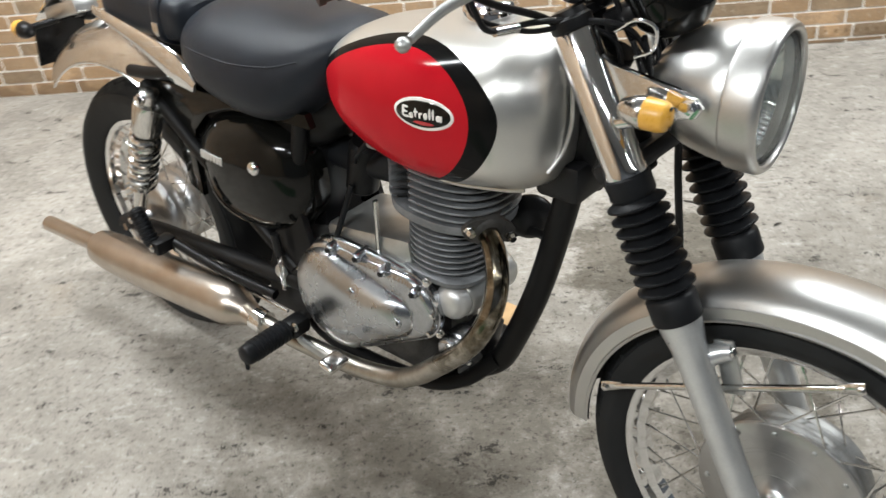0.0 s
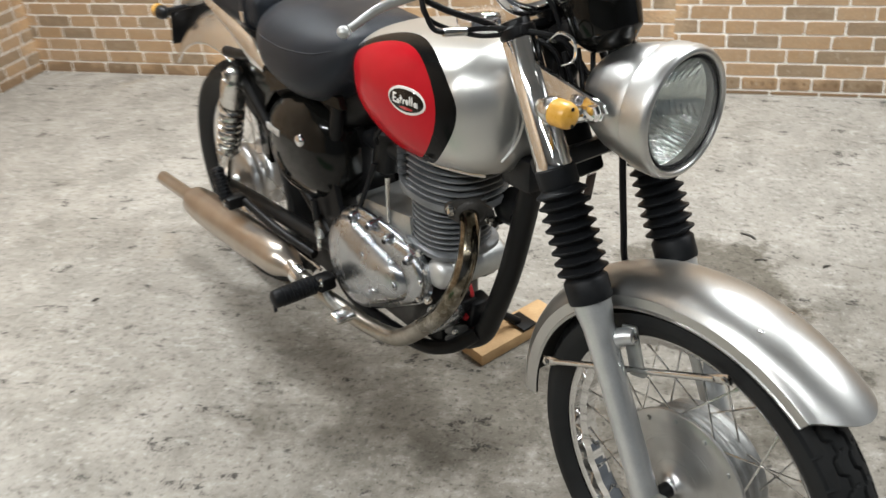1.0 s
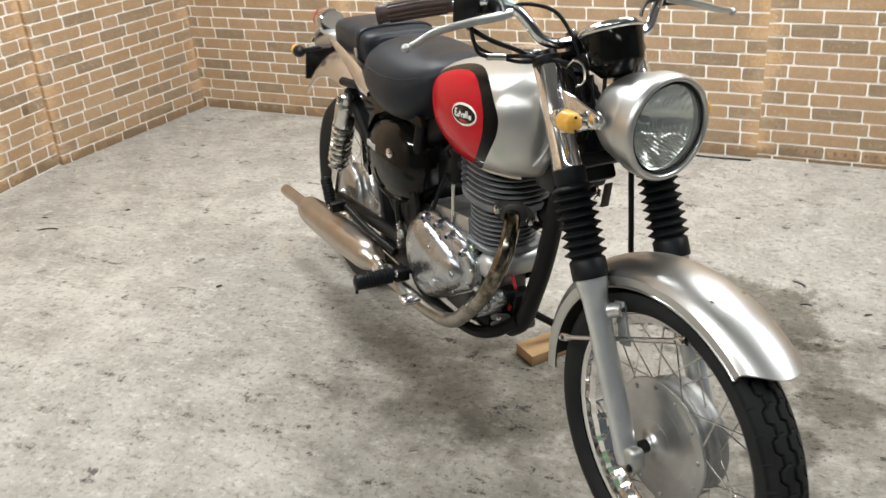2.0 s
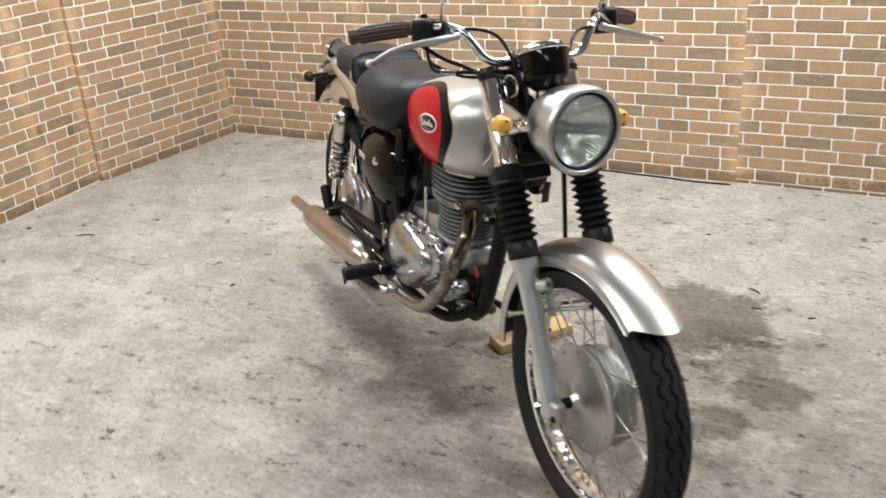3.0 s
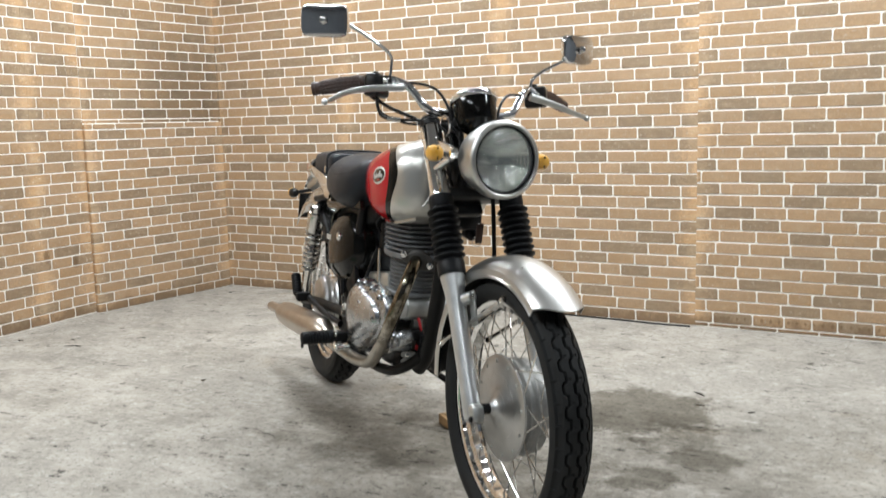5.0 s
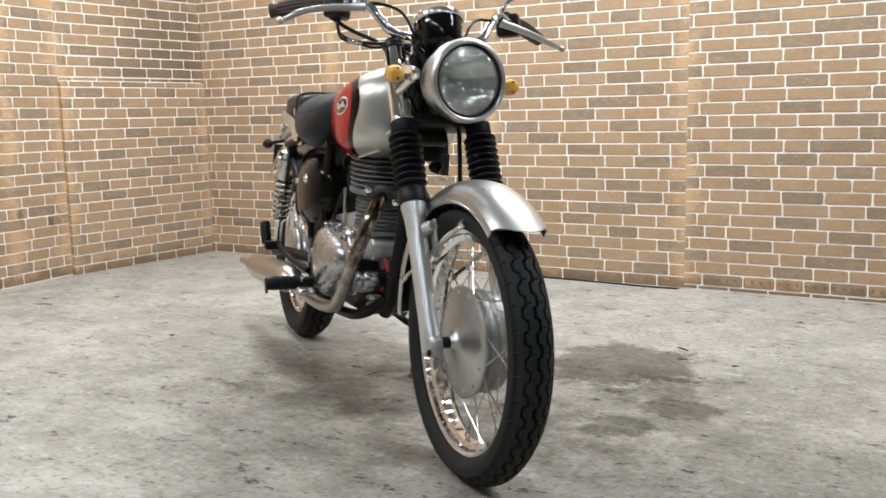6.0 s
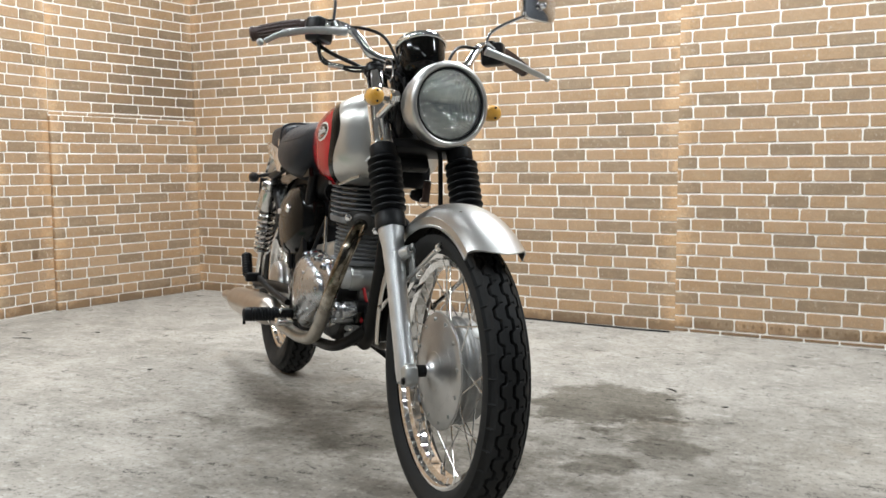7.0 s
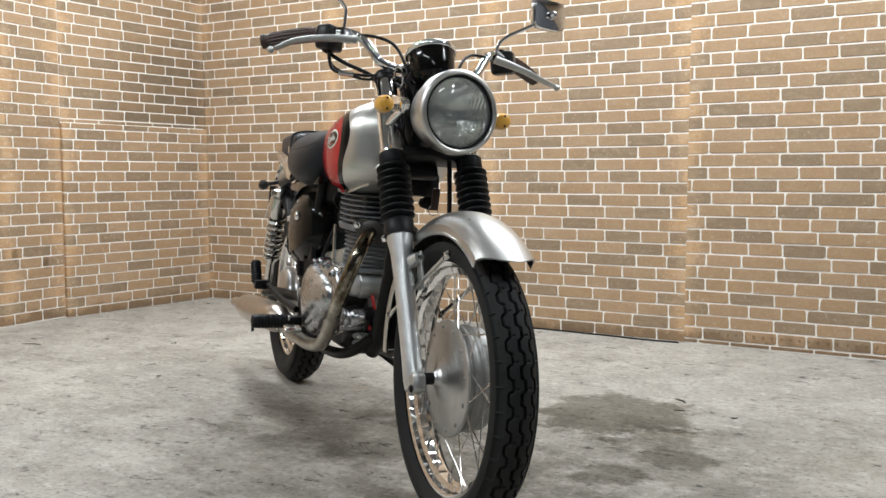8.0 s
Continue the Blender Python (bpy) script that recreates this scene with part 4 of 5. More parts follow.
# ---- frame
frame_tubes = bmesh.new()
tube([(-0.345, 0, 0.895), (-0.385, 0, 0.80), (-0.428, 0, 0.62), (-0.470, 0, 0.47), (-0.520, 0, 0.345), (-0.552, 0, 0.285), (-0.60, 0, 0.245)], 0.0215, 20, 8, frame_tubes)
tube([(-0.345, 0, 0.86), (-0.60, 0, 0.86), (-0.86, 0, 0.80)], 0.022, 16, 6, frame_tubes)
box((0.085, 0.030, 0.16), (-0.398, 0, 0.765), 0.012, frame_tubes, (0, 20, 0))
frame_part = part("frame", frame_tubes, FRAME, bike, "black steel tube frame")
for side in (-1, 1):
    part("cradle_tube", tube([(-0.550, side * 0.012, 0.292), (-0.60, side * 0.05, 0.248), (-0.68, side * 0.075, 0.226), (-0.86, side * 0.085, 0.222), (-0.950, side * 0.088, 0.260), (-0.965, side * 0.088, 0.36), (-0.93, side * 0.085, 0.60), (-0.90, side * 0.07, 0.76)], 0.0150, 14, 8), FRAME, frame_part)
    part("seat_tube", tube([(-0.86, side * 0.06, 0.755), (-1.10, side * 0.095, 0.735), (-1.30, side * 0.104, 0.700), (-1.385, side * 0.106, 0.690)], 0.0125, 12, 8), FRAME, frame_part)
    part("rear_stay", tube([(-0.965, side * 0.098, 0.375), (-1.12, side * 0.105, 0.50), (-1.345, side * 0.105, 0.672)], 0.0145, 12, 6), FRAME, frame_part)
    part("swing_arm", tube([(-0.95, side * 0.095, 0.345), (-1.15, side * 0.105, 0.330), (-1.40, side * 0.112, 0.314), (REAR.x - 0.03, side * 0.112, REAR.z)], 0.0165, 14, 6, flat=1.25), FRAME, bike)
    part("peg_bracket", tube([(-1.02, side * 0.118, 0.300), (-1.15, side * 0.140, 0.318), (-1.30, side * 0.158, 0.350)], 0.0105, 12, 6), FRAME, frame_part)


for side in (-1, 1):
    plate_part = part("pivot_plate", plate([(-1.060, 0.262), (-0.945, 0.262), (-0.905, 0.330), (-0.905, 0.440), (-0.925, 0.520), (-0.985, 0.520), (-1.010, 0.430), (-1.040, 0.360)], side * 0.090, side * 0.104, 0.004), FRAME, bike, "black pivot plate behind the engine")
    part("pivot_cap", turned(lathe(rounded([(0, 0.017), (0.006, 0.016), (0.009, 0.008), (0.009, 0.001)], 0.002), 28), pose(-1.000, side * 0.107, 0.357) @ Matrix.Diagonal((1, side, 1, 1))), ALLOY, plate_part, "dull alloy pivot cap")
# ---- engine
engine = part("engine", box((0.33, 0.17, 0.22), (-0.815, 0, 0.350), 0.035, segments=4), DARK_ALLOY, bike, "grey single-cylinder engine with polished covers")
part("crankcase_front", turned(lathe(rounded([(-0.082, 0.02), (-0.082, 0.062), (0.082, 0.062), (0.082, 0.02)], 0.008), 40), pose(-0.690, 0, 0.410)), DARK_ALLOY, engine)
part("sump", box((0.22, 0.12, 0.06), (-0.72, 0, 0.262), 0.02), FRAME, engine)
part("gearbox_top", box((0.21, 0.150, 0.07), (-0.785, 0, 0.470), 0.014, turn=(0, -8, 0)), ALLOY, engine)


BASE = ((-0.848, 0.358), 0.113, (-0.676, 0.404), 0.066)
EGG = ((-0.850, 0.354), 0.106, (-0.702, 0.380), 0.046)


def cover_outline(grow=0.0, ends=BASE, scale=1.0):
    """The right crankcase cover seen from its side: a large round end joined to a smaller one ahead of it."""
    pts = []
    c0, r0, c1, r1 = Vector(ends[0]), ends[1] + grow, Vector(ends[2]), ends[3] + grow
    mid = c0.lerp(c1, 0.32)
    base = math.atan2((c1 - c0).y, (c1 - c0).x)
    off = math.acos((r0 - r1) / (c1 - c0).length)
    for c, r, a0, a1, n in ((c0, r0, base + off, base + 2 * math.pi - off, 44), (c1, r1, base - off, base + off, 30)):
        for a in np.linspace(a0, a1, n):
            p = mid + (c + r * Vector((math.cos(a), math.sin(a))) - mid) * scale
            pts.append((p.x, p.y))
    return pts


for side in (-1, 1):
    bm, rings = bmesh.new(), []
    for y, g in ((0.078, 0.002), (0.090, 0.002), (0.0905, -0.001), (0.097, -0.002), (0.1015, -0.005), (0.1045, -0.010), (0.106, -0.018), (0.1065, -0.030)):
        rings.append([Vector((x, side * y, z)) for x, z in cover_outline(g)])
    clutch = part("crankcase_cover", loft(bm, rings), POLISHED, engine, "polished alloy crankcase cover", sharp=50)
    # the domed egg on it, with its nose ahead
    bm, rings = bmesh.new(), []
    for k in range(15):
        a = math.pi / 2 * k / 14.6
        rings.append([Vector((x, side * (0.098 + 0.044 * math.sin(a)), z + 0.004 * math.sin(a))) for x, z in cover_outline(0.0, EGG, 0.06 + 0.94 * math.cos(a) ** 0.80)])
    part("clutch_dome", loft(bm, rings), POLISHED, clutch, "smooth polished egg-shaped dome", sharp=70)
    for x, y, z, r in ((-0.681, 0.1240, 0.382, 0.0075), (-0.776, 0.1345, 0.412, 0.0070)):
        part("screw_cup", turned(lathe(rounded([(0, r + 0.003), (0.004, r + 0.0025), (0.005, r), (0.001, r - 0.001), (0.001, 0.001)], 0.001), 24), Matrix.Translation((x, side * (y - 0.003), z)) @ Matrix.Diagonal((1, side, 1, 1))), POLISHED, clutch)
        bolt((x, side * (y - 0.002), z), (0, side, 0), 0.0055, 0.003, clutch, PLASTIC)
    for a in (0, 2, 3, 4, 6, 7):
        k = cover_outline(-0.005)[int(a * 74 / 9)]
        bolt((k[0], side * 0.100, k[1]), (0, side, 0), 0.0050, 0.006, clutch)
    # long screw bosses along the upper edge
    for x, z in ((-0.848, 0.468), (-0.779, 0.474), (-0.719, 0.467), (-0.648, 0.452)):
        boss = part("screw_boss", tube([(x, side * 0.080, z), (x, side * 0.108, z - 0.003), (x, side * 0.114, z - 0.004)], [0.0105, 0.0100, 0.0070], 14, 3), POLISHED, clutch)
        bolt((x, side * 0.113, z - 0.004), (0, side, 0), 0.0048, 0.005, boss, PLASTIC)
    part("upper_shelf", tube([(-0.915, side * 0.080, 0.432), (-0.855, side * 0.084, 0.462), (-0.75, side * 0.084, 0.464), (-0.65, side * 0.082, 0.450)], 0.017, 14, 8, flat=0.9), POLISHED, clutch)

# cylinder with its fins, tipped a little forwards
TIP = pose(-0.648, 0, 0.44, 0, 3, 0)


def fin(half_x, half_y, z, thick, power=3.6):
    ring = oval(0, 0, half_x, half_y, 0, 44, power)
    bm = bmesh.new()
    rows = [[Vector((x * f, y * f, zz)) for x, y in ring] for zz, f in ((z, 0.55), (z, 0.985), (z + thick * 0.3, 1.0), (z + thick * 0.7, 1.0), (z + thick, 0.985), (z + thick, 0.55))]
    return turned(loft(bm, rows), TIP)


def head_fin(z, thick, half_x, half_y):
    """A fin of the head, with a deep notch on each side for the plug's well."""
    rows = []
    ring = oval(0, 0, half_x, half_y, 0, 96, 2.5)
    for zz, f in ((z, 0.60), (z, 0.985), (z + thick * 0.3, 1.0), (z + thick * 0.7, 1.0), (z + thick, 0.985), (z + thick, 0.60)):
        row = []
        for x, y in ring:
            dent = 0.034 * max(0.0, 1 - (abs(x + 0.046) / 0.021) ** 4) if abs(y) > 0.06 else 0.0
            row.append(Vector((x * f, (y - math.copysign(dent, y)) * f, zz)))
        rows.append(row)
    return turned(loft(bmesh.new(), rows), TIP)


cylinder = part("cylinder", turned(lathe([(0.02, 0.066), (0.27, 0.066)], 40, "z"), TIP), FIN, engine, "grey finned cylinder")
part("base_flange", turned(loft(bmesh.new(), [[Vector((x, y, z)) for x, y in oval(0, 0, 0.082 * f, 0.082 * f, 0, 44, 3.0)] for z, f in ((0.022, 0.97), (0.024, 1.0), (0.032, 1.0), (0.034, 0.97))]), TIP), FIN, cylinder)
for i in range(8):
    part("fin", fin(0.073, 0.076, 0.040 + i * 0.0118, 0.0040, 2.3), FIN, cylinder)
head = part("cylinder_head", turned(box((0.15, 0.106, 0.125), (0, 0, 0.190), 0.02), TIP), FIN, engine, "grey finned cylinder head")
part("head_flange", turned(loft(bmesh.new(), [[Vector((x, y, z)) for x, y in oval(0, 0, 0.108 * f, 0.091 * f, 0, 60, 2.4)] for z, f in ((0.133, 0.95), (0.135, 0.985), (0.146, 1.0), (0.150, 0.99))]), TIP), FIN, head)
for i in range(7):
    part("fin", head_fin(0.1585 + i * 0.0136, 0.0045, 0.110 - 0.003 * max(0, i - 4), 0.092), FIN, head)
part("rocker_cover", turned(box((0.17, 0.13, 0.055), (-0.01, 0, 0.270), 0.018, segments=3), TIP), FIN, head)
part("push_rod_tube", tube([(-0.753, -0.078, 0.470), (-0.750, -0.078, 0.580)], 0.0048, 8, 1), CHROME_OLD, engine)

# starter motor lying across the front
starter = part("starter_motor", turned(lathe(rounded([(-0.075, 0.01), (-0.075, 0.032), (-0.070, 0.037), (0.05, 0.037), (0.06, 0.03), (0.06, 0.005)], 0.004), 40), pose(-0.602, 0.022, 0.426)), ALLOY, engine, "grey cylindrical starter motor")
part("starter_cap", turned(lathe(rounded([(0, 0.033), (-0.018, 0.032), (-0.028, 0.022), (-0.031, 0.003)], 0.004), 36), pose(-0.602, -0.052, 0.426)), LAMP_WHITE_ALLOY, starter)
part("cable_boot", tube([(-0.600, -0.040, 0.454), (-0.588, -0.026, 0.430), (-0.580, -0.014, 0.404)], [0.015, 0.012, 0.008], 12, 6), RUBBER, starter)
part("starter_cable", tube([(-0.583, -0.015, 0.402), (-0.576, -0.013, 0.392), (-0.573, -0.010, 0.376), (-0.580, -0.004, 0.362)], 0.0042, 10, 6), RED_WIRE, starter, "red starter cable")
part("starter_cable", tube([(-0.586, -0.012, 0.316), (-0.592, -0.012, 0.304)], 0.0055, 10, 1), RED_WIRE, starter)
part("oil_filter_housing", turned(lathe(rounded([(-0.090, 0.005), (-0.090, 0.018), (-0.084, 0.024), (-0.074, 0.025), (-0.072, 0.021), (-0.066, 0.021), (-0.064, 0.026), (-0.03, 0.026)], 0.003), 32), pose(-0.600, 0, 0.336)), POLISHED, engine, "alloy filter housing")
part("cover_lug", tube([(-0.598, -0.098, 0.312), (-0.598, -0.030, 0.310)], 0.011, 14, 1), POLISHED, engine)
part("oil_pipe", tube([(-0.640, -0.088, 0.290), (-0.610, -0.085, 0.300), (-0.592, -0.062, 0.318), (-0.590, -0.030, 0.330)], 0.007, 12, 6), CHROME_OLD, engine)
part("relay_box", box((0.036, 0.046, 0.062), (-0.588, 0.012, 0.322), 0.006, turn=(0, 12, 0)), PLASTIC, engine)
part("connector_block", box((0.030, 0.036, 0.030), (-0.590, -0.016, 0.348), 0.005, turn=(0, 10, 8)), PLASTIC, engine)
for z in (0.287, 0.267):
    part("engine_mount_plate", turned(plate(oval(0, 0, 0.024, 0.0095, 0, 28, 2.6), 0.0, 0.006, 0.002), pose(-0.592, -0.035, z, 0, 0, 62)), CASE, engine)
    bolt((-0.589, -0.042, z), (0.85, -0.5, 0), 0.005, 0.006, engine)
for x, y, z in ((-0.617, -0.084, 0.366), (-0.594, -0.088, 0.348), (-0.622, -0.084, 0.430), (-0.640, -0.084, 0.462)):
    bolt((x, y, z), (0.6, -0.8, 0), 0.0065, 0.010, engine)
part("crankcase_seam", plate([(-0.640, 0.290), (-0.622, 0.300), (-0.612, 0.345), (-0.618, 0.430), (-0.640, 0.470), (-0.66, 0.470), (-0.66, 0.290)], -0.014, 0.014, 0.003), CASE, engine)

# carburettor and intake behind the head
part("carburettor", turned(lathe(rounded([(-0.05, 0.01), (-0.05, 0.030), (0.05, 0.030), (0.05, 0.01)], 0.006), 28, "z"), pose(-0.830, -0.02, 0.600, 0, 12, 0)), FRAME, bike, "dark carburettor")
part("intake_duct", tube([(-0.72, 0, 0.615), (-0.80, -0.01, 0.61), (-0.92, 0, 0.60)], 0.030, 20, 6), RUBBER, bike)

# ---- exhaust
exhaust = part("exhaust_pipe", tube([(-0.635, 0.000, 0.582), (-0.592, -0.013, 0.581), (-0.551, -0.034, 0.573), (-0.512, -0.060, 0.553), (-0.489, -0.086, 0.513), (-0.493, -0.106, 0.459), (-0.526, -0.117, 0.398), (-0.592, -0.118, 0.329), (-0.645, -0.118, 0.281), (-0.700, -0.119, 0.248), (-0.79, -0.126, 0.232), (-0.90, -0.136, 0.233), (-1.03, -0.149, 0.244), (-1.09, -0.153, 0.256)], 0.0185, 24, 10),
               HEAT, bike, "heat-tinted chromed exhaust pipe")
port = Matrix.Translation((-0.541, -0.037, 0.573)) @ Vector((0.84, -0.47, -0.26)).to_track_quat("Z", "Y").to_matrix().to_4x4()
flange = part("exhaust_flange", turned(lathe(rounded([(-0.030, 0.02), (-0.030, 0.034), (-0.014, 0.035), (-0.012, 0.031), (0.004, 0.030), (0.008, 0.020)], 0.002), 32, "z"), port), DARK_ALLOY, exhaust, "dark cast collar round the exhaust port")
part("clamp_plate", turned(turned(plate(oval(0, 0, 0.050, 0.028, 24, 36, 2.0), -0.0035, 0.0035, 0.002), Matrix.Rotation(radians(90), 4, "X")), port), DARK_ALLOY, flange)
for k in (-1, 1):
    stud = port @ Vector((k * 0.040 * math.cos(radians(24)), k * 0.040 * math.sin(radians(-24)), 0.002))
    bolt(stud, (0.84, -0.47, -0.26), 0.0070, 0.016, flange, CHROME)
muffler = part("muffler", tube([(-1.055, -0.151, 0.250), (-1.075, -0.152, 0.254), (-1.095, -0.154, 0.257), (-1.115, -0.156, 0.259), (-1.15, -0.158, 0.259), (-1.25, -0.163, 0.255), (-1.40, -0.170, 0.247), (-1.52, -0.174, 0.242), (-1.58, -0.175, 0.240), (-1.598, -0.176, 0.240)],
                       [0.0225, 0.026, 0.036, 0.044, 0.0475, 0.0485, 0.0475, 0.0455, 0.040, 0.022], 32, 6), MUFFLER, bike, "browned chromed muffler")
part("tail_pipe", tube([(-1.585, -0.175, 0.240), (-1.70, -0.176, 0.231), (-1.826, -0.176, 0.221)], 0.0195, 24, 4, cap=False), MUFFLER, muffler)
part("muffler_bracket", tube([(-1.118, -0.158, 0.268), (-1.070, -0.163, 0.266), (-1.020, -0.166, 0.264)], 0.0125, 12, 4, flat=0.28), SATIN, muffler, "flat steel strap holding the muffler")
bolt((-1.104, -0.162, 0.270), (0, -1, 0.2), 0.0085, 0.007, muffler)
part("clamp_ring", tube([(-1.025, -0.149, 0.245), (-1.052, -0.151, 0.250)], 0.0255, 24, 1), CHROME, muffler)

# ---- foot controls
for side in (-1, 1):
    peg = part("foot_peg", turned(lathe(rounded([(0.0, 0.014), (0.004, 0.0195), (0.102, 0.0205), (0.108, 0.017), (0.110, 0.004)], 0.003), 28), pose(-0.942, side * 0.160, 0.276) @ Matrix.Diagonal((1, side, 1, 1))), RUBBER, bike, "black rubber foot peg")
    for i in range(9):
        part("rib", turned(lathe([(0, 0.0198), (0.0015, 0.0222), (0.004, 0.0222), (0.0055, 0.0198)], 24), pose(-0.942, side * (0.172 + i * 0.0095), 0.276)), RUBBER, peg)
    part("feeler", tube([(-0.942, side * 0.264, 0.263), (-0.942, side * 0.264, 0.246)], 0.0045, 8, 1), RUBBER, peg)
    part("peg_mount", box((0.040, 0.045, 0.034), (-0.938, side * 0.142, 0.276), 0.008), FRAME, peg)
    bolt((-0.918, side * 0.161, 0.290), (0, side, 0.2), 0.008, 0.006, peg)
    rear_peg = part("passenger_peg", turned(lathe(rounded([(0, 0.011), (0.004, 0.0155), (0.082, 0.0165), (0.088, 0.013), (0.09, 0.003)], 0.003), 24, "z"), pose(-1.312, side * 0.190, 0.345, 0, -28, 0)), RUBBER, bike, "folded black passenger peg")
    for i in range(8):
        part("rib", turned(lathe([(0, 0.0155), (0.0015, 0.018), (0.0035, 0.018), (0.005, 0.0155)], 20, "z"), pose(-1.312, side * 0.190, 0.345, 0, -28, 0) @ Matrix.Translation((0, 0, 0.012 + 0.0092 * i))), RUBBER, rear_peg)
    part("peg_hinge", box((0.035, 0.05, 0.03), (-1.300, side * 0.176, 0.348), 0.006), FRAME, rear_peg)
    bolt((-1.300, side * 0.202, 0.350), (0, side, 0), 0.006, 0.005, rear_peg)
pedal = part("brake_pedal", tube([(-0.965, -0.128, 0.268), (-0.92, -0.150, 0.255), (-0.86, -0.162, 0.262), (-0.808, -0.168, 0.268)], 0.009, 14, 6, flat=0.7), ALLOY, bike, "silver rear brake pedal")
part("pedal_pad", box((0.036, 0.05, 0.016), (-0.797, -0.178, 0.275), 0.007, turn=(0, 12, 0), segments=3), CHROME_OLD, pedal)

# ---- side stand on its block
stand = part("side_stand", tube([(-0.86, 0.10, 0.200), (-0.84, 0.215, 0.115), (-0.815, 0.325, 0.036)], 0.0105, 12, 4), FRAME, bike, "black side stand")
part("stand_foot", box((0.07, 0.045, 0.008), (-0.812, 0.333, 0.0325), 0.003, turn=(3.5, 0, 0)), FRAME, stand)


# small fittings on the right side of the frame
part("brake_switch", tube([(-0.985, -0.122, 0.455), (-0.980, -0.122, 0.410)], 0.0085, 14, 1), PLASTIC, bike)
coil = [(-0.980 + 0.0045 * math.cos(t), -0.122 + 0.0045 * math.sin(t), 0.408 - 0.075 * t / (2 * math.pi * 14)) for t in np.linspace(0, 2 * math.pi * 14, 140)]
part("return_spring", tube(coil, 0.0011, 5, 1), CHROME_OLD, bike)
part("breather_hose", tube([(-0.83, -0.055, 0.575), (-0.845, -0.080, 0.50), (-0.870, -0.095, 0.42), (-0.885, -0.100, 0.33)], 0.0055, 10, 8), RUBBER, bike)
part("fuel_hose", tube([(-0.76, -0.060, 0.690), (-0.785, -0.075, 0.655), (-0.815, -0.055, 0.625)], 0.0045, 10, 8), RUBBER, bike)
part("fuel_tap", box((0.030, 0.022, 0.030), (-0.752, -0.062, 0.686), 0.005), CASE, bike)
part("plug_lead", tube([(-0.585, 0.060, 0.660), (-0.545, 0.075, 0.690), (-0.52, 0.060, 0.730), (-0.56, 0.03, 0.78)], 0.0042, 10, 8), RUBBER, bike)
part("pedal_spindle", tube([(-0.962, -0.095, 0.268), (-0.962, -0.150, 0.268)], 0.011, 16, 1), CHROME_OLD, bike)
part("brake_rod", tube([(-0.975, -0.128, 0.285), (-1.20, -0.128, 0.285), (-1.42, -0.128, 0.262)], 0.0035, 8, 4), CHROME_OLD, bike)
part("chain_guard", plate([(-1.0, 0.40), (-1.25, 0.425), (-1.45, 0.42), (-1.45, 0.385), (-1.25, 0.39), (-1.0, 0.365)], 0.105, 0.125, 0.004), CHROME_OLD, bike, "chromed chain guard")

# ---- headlight, gauge and handlebar
HL = Vector((-0.187, 0.028, 0.862))


def lamp(profile):
    return [(h, r * 0.985) for h, r in profile]


bucket = [(-0.118, 0.004), (-0.116, 0.018), (-0.106, 0.040), (-0.085, 0.062), (-0.055, 0.079), (-0.020, 0.088), (0.012, 0.0915), (0.014, 0.086), (-0.02, 0.084), (-0.055, 0.073), (-0.085, 0.056), (-0.108, 0.004)]
headlight = part("headlight", lathe(rounded(lamp(bucket), 0.004), 72, "x"), SATIN, bike, "round satin silver headlight with fluted glass", at=HL, sharp=60)
ring = [(0.002, 0.090), (0.003, 0.0945), (0.008, 0.0957), (0.038, 0.0972), (0.045, 0.0955), (0.049, 0.0905), (0.049, 0.0855), (0.043, 0.0830), (0.030, 0.0825), (0.010, 0.086)]
part("rim", lathe(rounded(lamp(ring), 0.0025), 96, "x", closed=True), SATIN, headlight, "satin silver headlight rim", at=HL, sharp=60)
part("seal", lathe(rounded(lamp([(0.036, 0.0825), (0.0425, 0.0825), (0.0435, 0.0785), (0.036, 0.0780)]), 0.001), 72, "x", closed=True), RUBBER, headlight, at=HL)
bowl = [(0.0225 - 0.056 * (1 - (r / 0.0805) ** 2), max(r, 0.001)) for r in np.linspace(0, 0.0805, 15)] + [(0.0225, 0.0825), (-0.010, 0.060), (-0.040, 0.020), (-0.040, 0.001)]
part("reflector", lathe(lamp(bowl), 72, "x"), REFLECTOR, headlight, "bright reflector bowl", at=HL)
dome = [(0.0595, 0.0005), (0.0585, 0.028), (0.0555, 0.048), (0.050, 0.066), (0.042, 0.0785), (0.036, 0.0800), (0.036, 0.0775), (0.047, 0.066), (0.0525, 0.048), (0.0555, 0.028), (0.0565, 0.0005)]
glass = part("glass", lathe(lamp(dome), 72, "x"), LENS, headlight, "clear fluted headlight glass", at=HL, sharp=60)
glass.visible_shadow = False
headlight.rotation_euler.z = radians(4)
part("bulb", lathe(lamp([(-0.036, 0.008), (-0.012, 0.009), (-0.006, 0.006), (-0.004, 0.001)]), 20, "x"), CHROME, headlight, at=HL)
